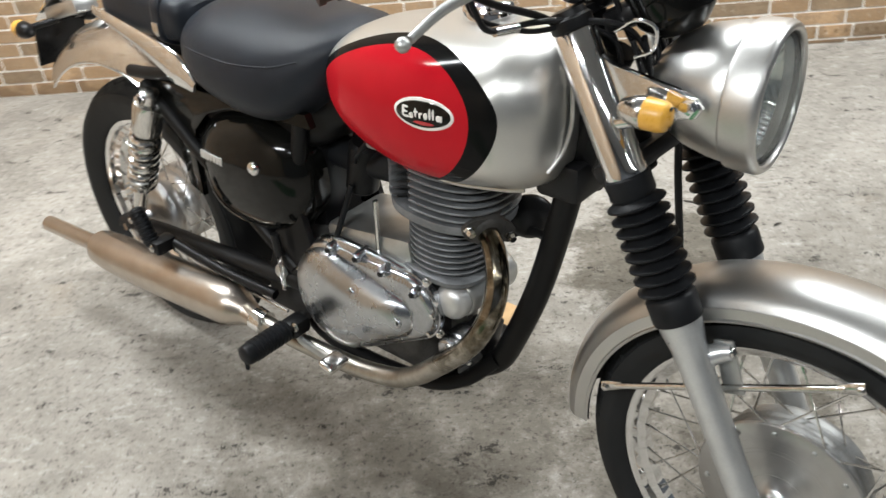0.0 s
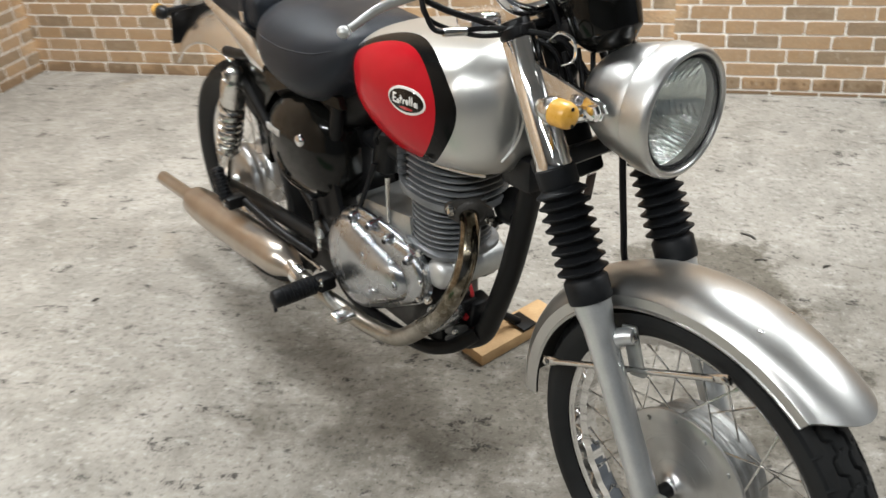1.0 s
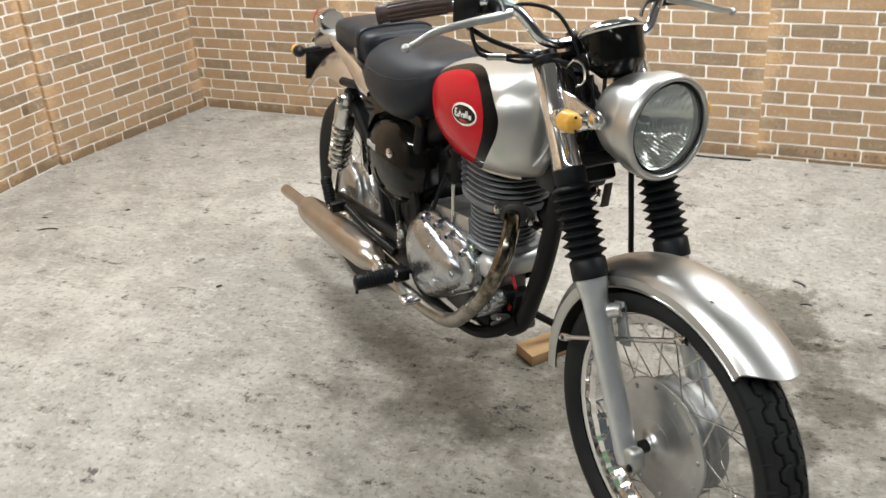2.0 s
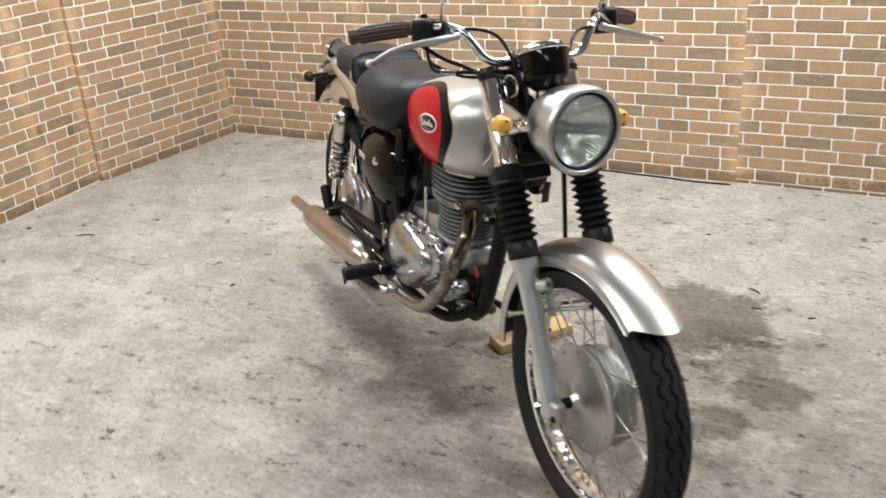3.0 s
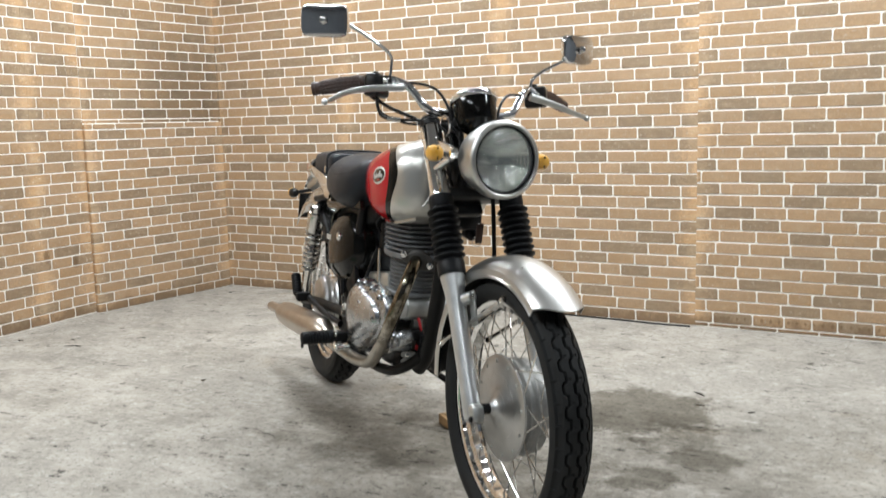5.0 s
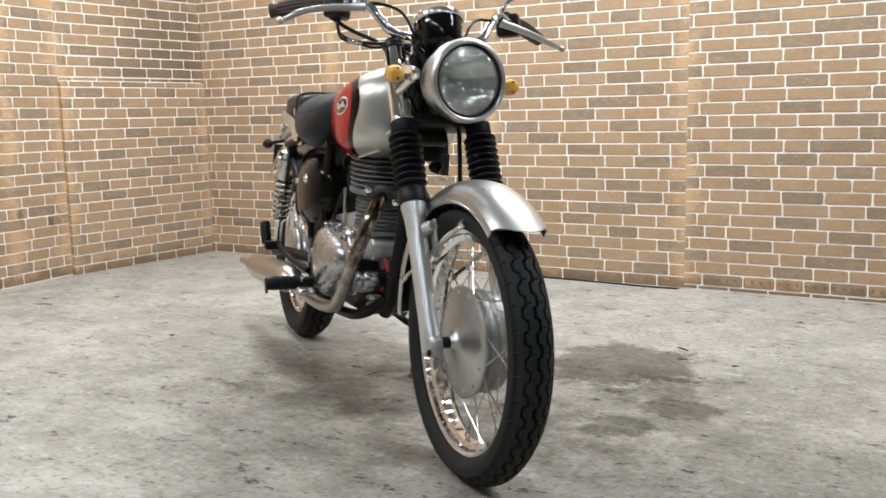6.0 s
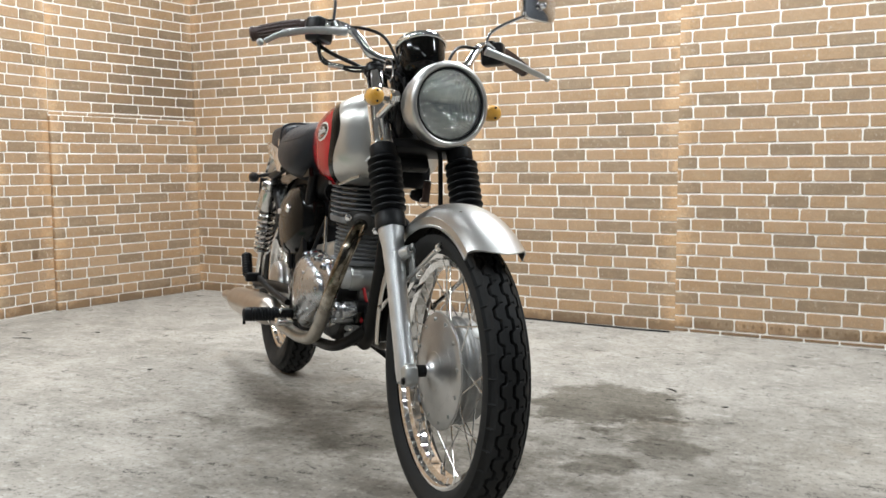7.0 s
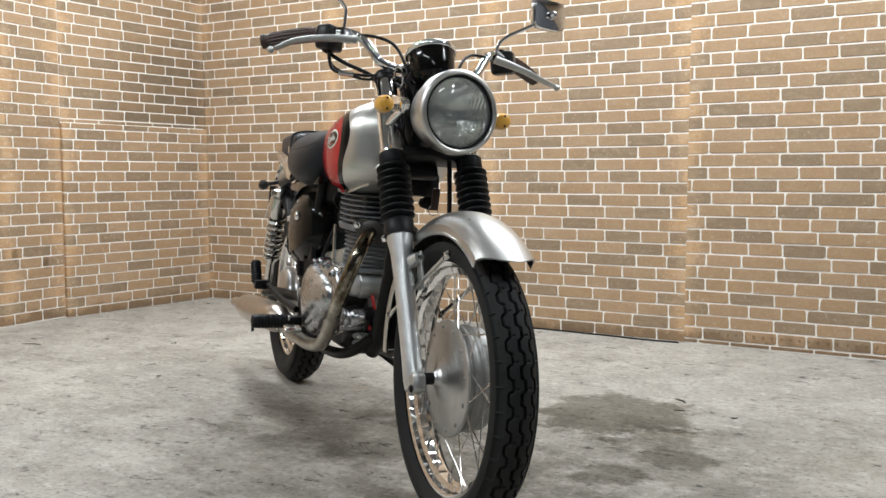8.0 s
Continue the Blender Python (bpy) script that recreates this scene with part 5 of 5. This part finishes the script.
for side in (-1, 1):
    ear = [(fork(0.925) + 0.014, 0.926), (fork(0.90) + 0.036, 0.908), (-0.222, 0.893), (-0.198, 0.886), (-0.190, 0.875), (-0.196, 0.863), (-0.214, 0.857), (fork(0.855) + 0.034, 0.862), (fork(0.85) + 0.014, 0.850)]
    bracket = part("headlight_bracket", plate(ear, side * 0.093 + 0.022, side * 0.102 + 0.022, 0.004), CHROME, bike, "chromed headlight bracket")
    part("lower_arm", tube([(fork(0.835) + 0.020, side * 0.098 + 0.014, 0.835), (-0.222, side * 0.099 + 0.022, 0.864)], 0.0095, 12, 1), CHROME, bracket)
    bolt((-0.207, side * 0.101 + 0.022, 0.874), (0, side, 0), 0.0105, 0.010, bracket, CHROME)
    indicator((-0.242, side * 0.146 + 0.028, 0.866 - side * 0.008), (-0.250, side * 0.10 + 0.02, 0.870), (1, 0, 0), bike, CHROME_OLD)

gauge_turn = Matrix.Translation((-0.290, 0.014, 0.977)) @ pose(0, 0, 0, 0, -24, 0)
gauge = part("speedometer", turned(lathe(rounded([(-0.055, 0.01), (-0.052, 0.030), (-0.030, 0.050), (0.030, 0.058), (0.034, 0.054), (0.028, 0.052)], 0.003), 56, "z"), gauge_turn), BLACK, bike, "round black speedometer with chromed ring", sharp=60)
part("ring", turned(lathe(rounded([(0.026, 0.0585), (0.028, 0.0615), (0.036, 0.062), (0.042, 0.058), (0.042, 0.052), (0.034, 0.052)], 0.002), 56, "z", closed=True), gauge_turn), CHROME, gauge, "chromed gauge ring")
part("dial", turned(lathe([(0.030, 0.053), (0.032, 0.053)], 40, "z"), gauge_turn), DIAL, gauge)
cover_glass = part("gauge_glass", turned(lathe([(0.040, 0.053), (0.046, 0.035), (0.048, 0.002)], 40, "z"), gauge_turn), GLASS, gauge)
cover_glass.visible_shadow = False
part("indicator_pod", box((0.05, 0.10, 0.03), (-0.335, 0.018, 0.945), 0.01, turn=(0, -24, 0)), PLASTIC, bike)

YB = 0.042


def bar(side, x, y, z):
    """A point of the handlebar, which is turned to the left: side, and place for a straight one."""
    y = side * y * 1.045
    return Vector((x - 0.006 - y * 0.043, YB + y, z + 0.004 - y * 0.014))


bar_half = [(-0.372, 0.05, 0.972), (-0.372, 0.095, 0.972), (-0.377, 0.124, 0.984), (-0.389, 0.144, 1.012), (-0.404, 0.166, 1.037), (-0.432, 0.206, 1.049), (-0.488, 0.283, 1.040), (-0.545, 0.362, 1.022)]
bars = part("handlebar", tube([bar(-1, *q) for q in bar_half[::-1]] + [bar(1, -0.372, 0, 0.974)] + [bar(1, *q) for q in bar_half], 0.0112, 16, 8), CHROME, bike, "chromed handlebar")
for side in (-1, 1):
    b = functools.partial(bar, side)
    part("bar_clamp", box((0.036, 0.030, 0.040), b(-0.374, 0.048, 0.968), 0.007), PLASTIC, bars)
    for dx in (-0.011, 0.011):
        bolt(b(-0.374 + dx, 0.048, 0.986), (0, 0, 1), 0.005, 0.006, bars)
    grip_line = [b(-0.468, 0.254, 1.044), b(-0.503, 0.304, 1.035), b(-0.545, 0.364, 1.021)]
    grip = part("grip", tube(grip_line, [0.0165, 0.0175, 0.0165], 28, 8), BROWN, bars, "dark brown ribbed grip")
    d = (grip_line[2] - grip_line[0]).normalized()
    u = d.orthogonal().normalized()
    v = d.cross(u)
    for i in range(14):
        a = 2 * math.pi * i / 14
        o = 0.0165 * (math.cos(a) * u + math.sin(a) * v)
        part("grip_rib", tube([grip_line[0] + o + d * 0.012, grip_line[1] + o * 1.05, grip_line[2] + o - d * 0.018], 0.0026, 6, 4), BROWN, grip)
    part("grip_end", tube([grip_line[2] - d * 0.004, grip_line[2] + d * 0.004], 0.0185, 24, 1), BROWN, grip)
    box_at = b(-0.452, 0.228, 1.040)
    sw = part("switch_box", box((0.046, 0.062, 0.060), box_at - Vector((0, 0, 0.006)), 0.010, turn=(side * 6, 0, -side * 37), segments=3), PLASTIC, bars, "black plastic switch box")
    part("switch_button", box((0.010, 0.016, 0.012), box_at + Vector((-0.012, 0, 0.026)), 0.003), PLASTIC, sw)
    part("switch_clip", tube([b(-0.436, 0.205, 1.028), b(-0.436, 0.205, 1.060)], 0.014, 14, 1), PLASTIC, sw)
    # lever
    perch = part("lever_perch", tube([b(-0.425, 0.195, 1.045), b(-0.400, 0.195, 1.035), b(-0.388, 0.200, 1.028)], [0.016, 0.013, 0.012], 14, 4), PLASTIC, bars)
    lever = tube([b(-0.392, 0.180, 1.030), b(-0.386, 0.220, 1.023 - side * 0.003), b(-0.390, 0.270, 1.014 - side * 0.006), b(-0.402, 0.322, 1.001 - side * 0.007), b(-0.414, 0.362, 0.986)], [0.0115, 0.0100, 0.0090, 0.0082, 0.0068], 14, 8, flat=0.75)
    bm = lathe([(-0.0085, 0.001), (-0.0075, 0.0045), (-0.004, 0.0078), (0, 0.0090), (0.004, 0.0078), (0.0075, 0.0045), (0.0085, 0.001)], 20, "z")
    turned(bm, Matrix.Translation(b(-0.416, 0.371, 0.983)))
    part("lever", joined(lever, bm), ALLOY, bars, "dull silver ball-ended lever")
    # mirror
    if side < 0:
        stem = [b(-0.436, 0.200, 1.052), b(-0.432, 0.198, 1.085), b(-0.428, 0.202, 1.112), b(-0.424, 0.240, 1.140), b(-0.420, 0.320, 1.180)]
        mid, face = b(-0.418, 0.372, 1.180), (-0.82, 0.40, 0.05)
    else:
        stem = [b(-0.436, 0.200, 1.050), b(-0.432, 0.203, 1.075), b(-0.428, 0.220, 1.095), b(-0.424, 0.260, 1.120), b(-0.420, 0.345, 1.165)]
        mid, face = b(-0.434, 0.340, 1.172), (-0.93, -0.30, -0.05)
    arm = part("mirror_stem", tube(stem, 0.0048, 12, 8), CHROME, bars, "chromed mirror stem")
    q = Vector(face).to_track_quat("Z", "Y").to_matrix().to_4x4()
    m = Matrix.Translation(mid) @ q
    shellm = bmesh.new()
    loft(shellm, [[Vector((x * f, y * f, z)) for x, y in oval(0, 0, 0.060, 0.040, 0, 44, 5)] for z, f in ((0.004, 0.94), (0.004, 1.0), (-0.008, 1.0), (-0.013, 0.95), (-0.015, 0.80), (-0.016, 0.3))])
    mirror = part("mirror", turned(shellm, m), CHROME, bars, "rectangular chromed rear-view mirror")
    loft_glass = bmesh.new()
    loft(loft_glass, [[Vector((x, y, z)) for x, y in oval(0, 0, 0.0565, 0.0365, 0, 44, 5)] for z in (0.0035, 0.0055)])
    part("mirror_glass", turned(loft_glass, m), MIRROR, mirror)
    part("ball_joint", turned(lathe([(-0.034, 0.004), (-0.032, 0.008), (-0.020, 0.010)], 16, "z"), m), CHROME, mirror)

# cables
for name, pts, r in (
        ("brake_cable", [(-0.398, -0.165, 1.033), (-0.395, -0.120, 1.050), (-0.375, -0.060, 1.035), (-0.345, -0.035, 0.985), (-0.32, -0.02, 0.92), (-0.29, 0.02, 0.84)], 0.0040),
        ("throttle_cable", [(-0.440, -0.200, 1.020), (-0.425, -0.200, 0.985), (-0.415, -0.185, 0.960), (-0.40, -0.12, 0.955), (-0.36, -0.085, 0.955), (-0.315, -0.04, 0.94), (-0.29, -0.01, 0.89)], 0.0040),
        ("throttle_cable", [(-0.445, -0.195, 1.018), (-0.432, -0.190, 0.975), (-0.40, -0.13, 0.947), (-0.365, -0.075, 0.945), (-0.33, -0.04, 0.92), (-0.33, -0.02, 0.86)], 0.0035),
        ("wiring_loom", [(-0.455, -0.210, 1.015), (-0.425, -0.165, 0.985), (-0.395, -0.10, 0.955), (-0.37, -0.06, 0.915), (-0.35, -0.04, 0.84)], 0.0050),
        ("clutch_cable", [(-0.398, 0.200, 1.033), (-0.380, 0.150, 1.030), (-0.345, 0.110, 1.00), (-0.325, 0.085, 0.94), (-0.34, 0.06, 0.85), (-0.40, 0.05, 0.76)], 0.0040),
        ("speedometer_cable", [(-0.32, 0.04, 0.92), (-0.285, 0.05, 0.84), (-0.285, 0.068, 0.76), (-0.282, 0.072, 0.70), (-0.272, 0.072, 0.62), (-0.262, 0.072, 0.555), (-0.235, 0.080, 0.50)], 0.0058)):
    part(name, tube(pts, r, 10, 8), PLASTIC, bike)
part("cable_adjuster", tube([(-0.413, -0.180, 0.958), (-0.405, -0.145, 0.955)], 0.0065, 10, 1), CHROME_OLD, bike)
for i, yy in enumerate((-0.052, -0.024, 0.006, 0.046)):
    part("wire", tube([(-0.30, yy, 0.93), (-0.285, yy * 0.7 - 0.01, 0.875), (-0.30, yy * 0.9, 0.82), (-0.33, yy * 0.5, 0.79)], 0.0038, 8, 6), PLASTIC, bike)

part("ignition_coil", box((0.075, 0.13, 0.06), (-0.412, 0.02, 0.700), 0.01), PLASTIC, bike, "black coil box under the tank")
part("steering_cover", box((0.030, 0.105, 0.055), (-0.325, 0, 0.738), 0.008, turn=(0, RAKE, 0)), PLASTIC, bike, "black plastic cover under the fork yoke")
# horn ahead of the frame, ignition key and its tag
horn = part("horn", turned(lathe(rounded([(-0.020, 0.005), (-0.018, 0.022), (-0.004, 0.040), (0.006, 0.042), (0.010, 0.036), (0.012, 0.005)], 0.003), 40), pose(-0.530, 0.060, 0.556, 0, 0, 35)), PLASTIC, bike, "round black horn")
part("horn_bracket", tube([(-0.568, 0.036, 0.516), (-0.545, 0.048, 0.530), (-0.500, 0.040, 0.545), (-0.452, 0.012, 0.552)], 0.009, 12, 6, flat=0.5), FRAME, horn)
part("horn_terminal", box((0.024, 0.018, 0.016), (-0.566, 0.038, 0.520), 0.004, turn=(0, 20, 30)), PLASTIC, horn)
part("key_tag", box((0.004, 0.020, 0.055), (-0.345, 0.062, 0.665), 0.002, turn=(0, 10, 0)), BROWN, bike, "small brown key tag")

lock = part("ignition_lock", turned(lathe(rounded([(-0.030, 0.004), (-0.030, 0.014), (-0.008, 0.016), (0.018, 0.018), (0.022, 0.012), (0.022, 0.002)], 0.003), 24, "x"), pose(-0.425, 0.072, 0.655)), PLASTIC, bike, "black ignition lock with its key")
part("key", box((0.028, 0.003, 0.016), (-0.392, 0.072, 0.655), 0.001), CHROME, lock)
part("key_ring", turned(lathe([(0.0012 * math.sin(a), 0.013 + 0.0012 * math.cos(a)) for a in np.linspace(0, 2 * math.pi, 8, endpoint=False)], 28, "x", closed=True), pose(-0.382, 0.072, 0.638)), CHROME, lock)
part("cable_guide", tube([(-0.315, -0.070, 0.945), (-0.285, -0.075, 0.965), (-0.262, -0.070, 0.958), (-0.265, -0.066, 0.930), (-0.290, -0.064, 0.915)], 0.0022, 8, 8), CHROME, bike, "bent wire cable guide")

# ---------------------------------------------------------------- loose things
block = tagged(part("wood_block", box((0.262, 0.083, 0.031), (0, 0, 0.0155), 0.002), WOOD, at=(2.614, -1.631, 0.0015), turn=(0, 0, 53)), "short raw timber block under the side stand", "wood block")

# black tube added to draw the dark gap between wall and floor
tagged(part("floor_cable", tube([(2.05, -0.016, 0.004), (2.25, -0.014, 0.004), (2.42, -0.022, 0.004), (2.60, -0.030, 0.004), (2.74, -0.042, 0.004), (2.90, -0.034, 0.004)], 0.0038, 8, 8), PLASTIC), "thin black tube drawing the dark gap at the foot of the wall", "cable")

def scrap(x, y, long, wide, turn):
    """A thin curled sliver of rubbish lying flat."""
    bm, rings = bmesh.new(), []
    for k in range(7):
        f = k / 6
        w = wide * (0.25 + 0.75 * math.sin(math.pi * (0.12 + 0.8 * f)))
        bend = 0.18 * long * math.sin(math.pi * f)
        lift = 0.0015 + 0.0022 * abs(2 * f - 1) ** 2
        rings.append([Vector(((f - 0.5) * long, bend + w * u, lift + h)) for u, h in ((-0.5, 0), (0.5, 0), (0.5, 0.0012), (-0.5, 0.0012))])
    return tagged(part("floor_scrap", loft(bm, rings), DARK_ALLOY, at=(x, y, 0), turn=(0, 0, turn)), "thin dark scrap lying on the concrete", "scrap", "scraps on the floor")


for x, y, long, wide, turn in ((3.193, -1.056, 0.050, 0.009, -35), (3.226, -1.180, 0.034, 0.006, 8), (0.107, -1.543, 0.026, 0.016, 20), (0.334, -1.429, 0.026, 0.007, 5), (0.442, -1.515, 0.085, 0.010, 24),
                               (0.197, -0.203, 0.022, 0.013, 0), (0.622, -1.258, 0.020, 0.012, 40), (2.94, -0.62, 0.018, 0.010, 10), (1.412, -1.672, 0.020, 0.012, 60), (3.396, -1.185, 0.024, 0.008, 30)):
    scrap(x, y, long, wide, turn)

# ---------------------------------------------------------------- bricks, last
# one printed sheet of the facing: nine courses from the top, where each brick ends; below nought: a brown brick
SHEET = 0.936
COURSES = ((0.078, -0.247, 0.377, 0.488, 0.588, -0.726, 0.893, 0.936), (-0.060, 0.191, -0.350, 0.518, 0.651, 0.813, -0.936),
           (0.101, 0.255, 0.388, -0.551, 0.727, 0.865, 0.936), (0.085, 0.229, 0.395, 0.571, 0.705, -0.868, 0.936),
           (0.050, 0.188, 0.366, -0.531, 0.661, 0.815, 0.936), (-0.084, 0.172, 0.275, 0.440, 0.572, -0.736, 0.862, -0.936),
           (0.018, 0.183, -0.362, 0.533, 0.666, -0.836, 0.936), (-0.100, 0.263, 0.391, 0.487, -0.718, 0.853, -0.936),
           (0.047, 0.187, 0.362, -0.523, 0.655, 0.808, 0.936))
DEPTH, JOINT = 0.0026, 0.0070
CORNERS = ((-1, -1, 1, 0), (1, -1, -1, 0), (1, -1, 0, 1), (1, 1, 0, -1), (1, 1, -1, 0), (-1, 1, 1, 0), (-1, 1, 0, -1), (-1, -1, 0, 1))


def brick_points(length, height, kind, cut):
    """A thin brick facing with worn, rounded corners; u along, w out of the wall, v up. cut: ends sawn square."""
    rnd = random.Random(kind * 31 + 7)
    l, h = length / 2, height / 2
    wobble = [(rnd.uniform(-0.0012, 0.0012), rnd.uniform(-0.0011, 0.0011), rnd.uniform(0.002, 0.0075)) for _ in CORNERS]
    verts, rims = [], []
    for w, inset, sharp in ((0.0, 0.0, 1.0), (DEPTH * 0.5, 0.0, 1.0), (DEPTH, 0.0014, 1.0), (DEPTH, min(0.008, h * 0.6), 0.5)):
        for (su, sv, cu, cv), (du, dv, r) in zip(CORNERS, wobble):
            sawn = cut[0 if su < 0 else 1]
            r = min(r, h * 0.4, l * 0.4) * sharp
            u = su * l if sawn else su * (l - inset) + cu * r + du
            verts.append((u, w, sv * (h - inset) + (0 if sawn and not cv else cv * r) + dv * (0 if inset > 0.01 else 1)))
            rims.append(1.0 if inset < 0.01 and not sawn else 0.0 if inset > 0.01 else 0.45)
    faces = [tuple(range(24, 32))]
    for a in (0, 8, 16):
        for i in range(8):
            faces.append((a + i, a + (i + 1) % 8, a + 8 + (i + 1) % 8, a + 8 + i))
    return verts, faces, rims


def mark_rims(me, rims):
    """How near each corner lies to its brick's edge: one there, nought within."""
    me.attributes.new("rim", "FLOAT", "POINT").data.foreach_set("value", rims)


_meshes = {}


def brick_mesh(length, height, kind, cut, brown):
    key = (round(length, 3), round(height, 3), kind, cut, brown)
    if key not in _meshes:
        v, f, rims = brick_points(length, height, kind, cut)
        me = bpy.data.meshes.new("brick")
        me.from_pydata(v, [], f)
        me.materials.append(BRICK[brown])
        mark_rims(me, rims)
        _meshes[key] = me
    return _meshes[key]


def lay(parent, m, u0, u1, v0, v1, start, course, seed, near, flip=False, stretch=1.0, row=ROW):
    """Sheets of bricks on a face whose plane m maps (u, out, v). start: where a sheet begins; course: height of the
    middle of an eighth course; flip: u runs to the left; near(u, v) picks those that are parts."""
    rnd = random.Random(seed)
    rest_v, rest_f, rest_r, rest_m, single = [], [], [], [], 0
    way = -1 if flip else 1
    wide = SHEET * stretch
    for k in range(math.floor((v0 - course) / row - 0.5), math.ceil((v1 - course) / row + 0.5) + 1):
        lo = max(course + k * row - (row - JOINT) / 2, v0 + 0.001)
        hi = min(course + k * row + (row - JOINT) / 2, v1 - 0.001)
        if hi - lo < 0.008:
            continue
        ends = COURSES[(7 - k) % 9]
        for sheet in range(-8, 9):
            left = 0.0
            for e in ends:
                first, last = left == 0.0, abs(e) == SHEET
                p, q = left * stretch + (0 if first else JOINT / 2), abs(e) * stretch - (0 if last else JOINT / 2)
                left, brown = abs(e), e < 0
                a, b = sorted((start + way * (sheet * wide + p), start + way * (sheet * wide + q)))
                cut = (last if flip else first, first if flip else last)
                if a < u0:
                    a, cut = u0, (True, cut[1])
                if b > u1:
                    b, cut = u1, (cut[0], True)
                kind = rnd.randrange(5)
                mid = ((a + b) / 2, rnd.uniform(-0.0006, 0.0008), (lo + hi) / 2)
                if b - a < 0.008:
                    continue
                if near(mid[0], mid[2]) and single < 300:
                    single += 1
                    ob = new("brick", brick_mesh(b - a, hi - lo, kind, cut, brown))
                    ob.parent = parent
                    ob.matrix_basis = m @ Matrix.Translation(mid)
                else:
                    v, f, rims = brick_points(b - a, hi - lo, kind, cut)
                    n = len(rest_v)
                    rest_v += [m @ (Vector(c) + Vector(mid)) for c in v]
                    rest_f += [tuple(i + n for i in c) for c in f]
                    rest_r += rims
                    rest_m += [int(brown)] * len(f)
    if not rest_v:
        return
    me = bpy.data.meshes.new("brick_facing")
    me.from_pydata(rest_v, [], rest_f)
    for mat in BRICK_REST:
        me.materials.append(mat)
    me.polygons.foreach_set("material_index", rest_m)
    mark_rims(me, rest_r)
    ob = new("brick_facing", me)
    ob.parent = parent
    tagged(ob, kind="stuff")


# the back wall: u along x; two runs of sheets that meet at a seam
SEAM = 2.914
back = Matrix(((1, 0, 0, 0), (0, -1, 0, 0.004), (0, 0, 1, 0), (0, 0, 0, 1)))
lay(wall_back, back, -0.023, SEAM, 0.0, 2.74, SEAM, 0.851, 3, lambda u, v: u > 1.9 and v < 1.2, stretch=1.045)
lay(wall_back, back @ Matrix.Translation((0, 0, 0.004)), SEAM, ROOM_X, 0.0, 2.735, SEAM, 0.644, 8, lambda u, v: False, stretch=1.05, row=0.0545)
# the side wall: u from the corner towards the camera, so that its sheets run the other way
left = LEFT @ Matrix(((0, 1, 0, -0.024), (-1, 0, 0, 0), (0, 0, 1, 0), (0, 0, 0, 1)))
side_face = SIDE @ Matrix(((0, 1, 0, 0), (-1, 0, 0, 0), (0, 0, 1, 0), (0, 0, 0, 1)))
lay(wall_left, side_face, 0.0, 5.3, 0.0, 2.74, 0.33, 0.470, 5, lambda u, v: u < 0.7 and v < 1.2, flip=True)
lay(wall_left, left, 0.0, PANEL_LONG - 0.004, PANEL_HIGH + 0.005, 2.74, PANEL_LONG, 1.29, 6, lambda u, v: False, flip=True)
lay(panel, left @ Matrix.Translation((0, 0.0218, 0)), 0.0, PANEL_LONG + 0.001, 0.0, PANEL_HIGH + 0.001, PANEL_LONG, 0.573, 7, lambda u, v: True, flip=True, row=0.0555)
# the facing wraps round the free edge of the panel
edge = LEFT @ Matrix(((1, 0, 0, 0), (0, -1, 0, -PANEL_LONG), (0, 0, 1, 0), (0, 0, 0, 1)))
lay(panel, edge, -0.0235, -0.0015, 0.0, PANEL_HIGH, -0.3, 0.573, 9, lambda u, v: False, row=0.0555)
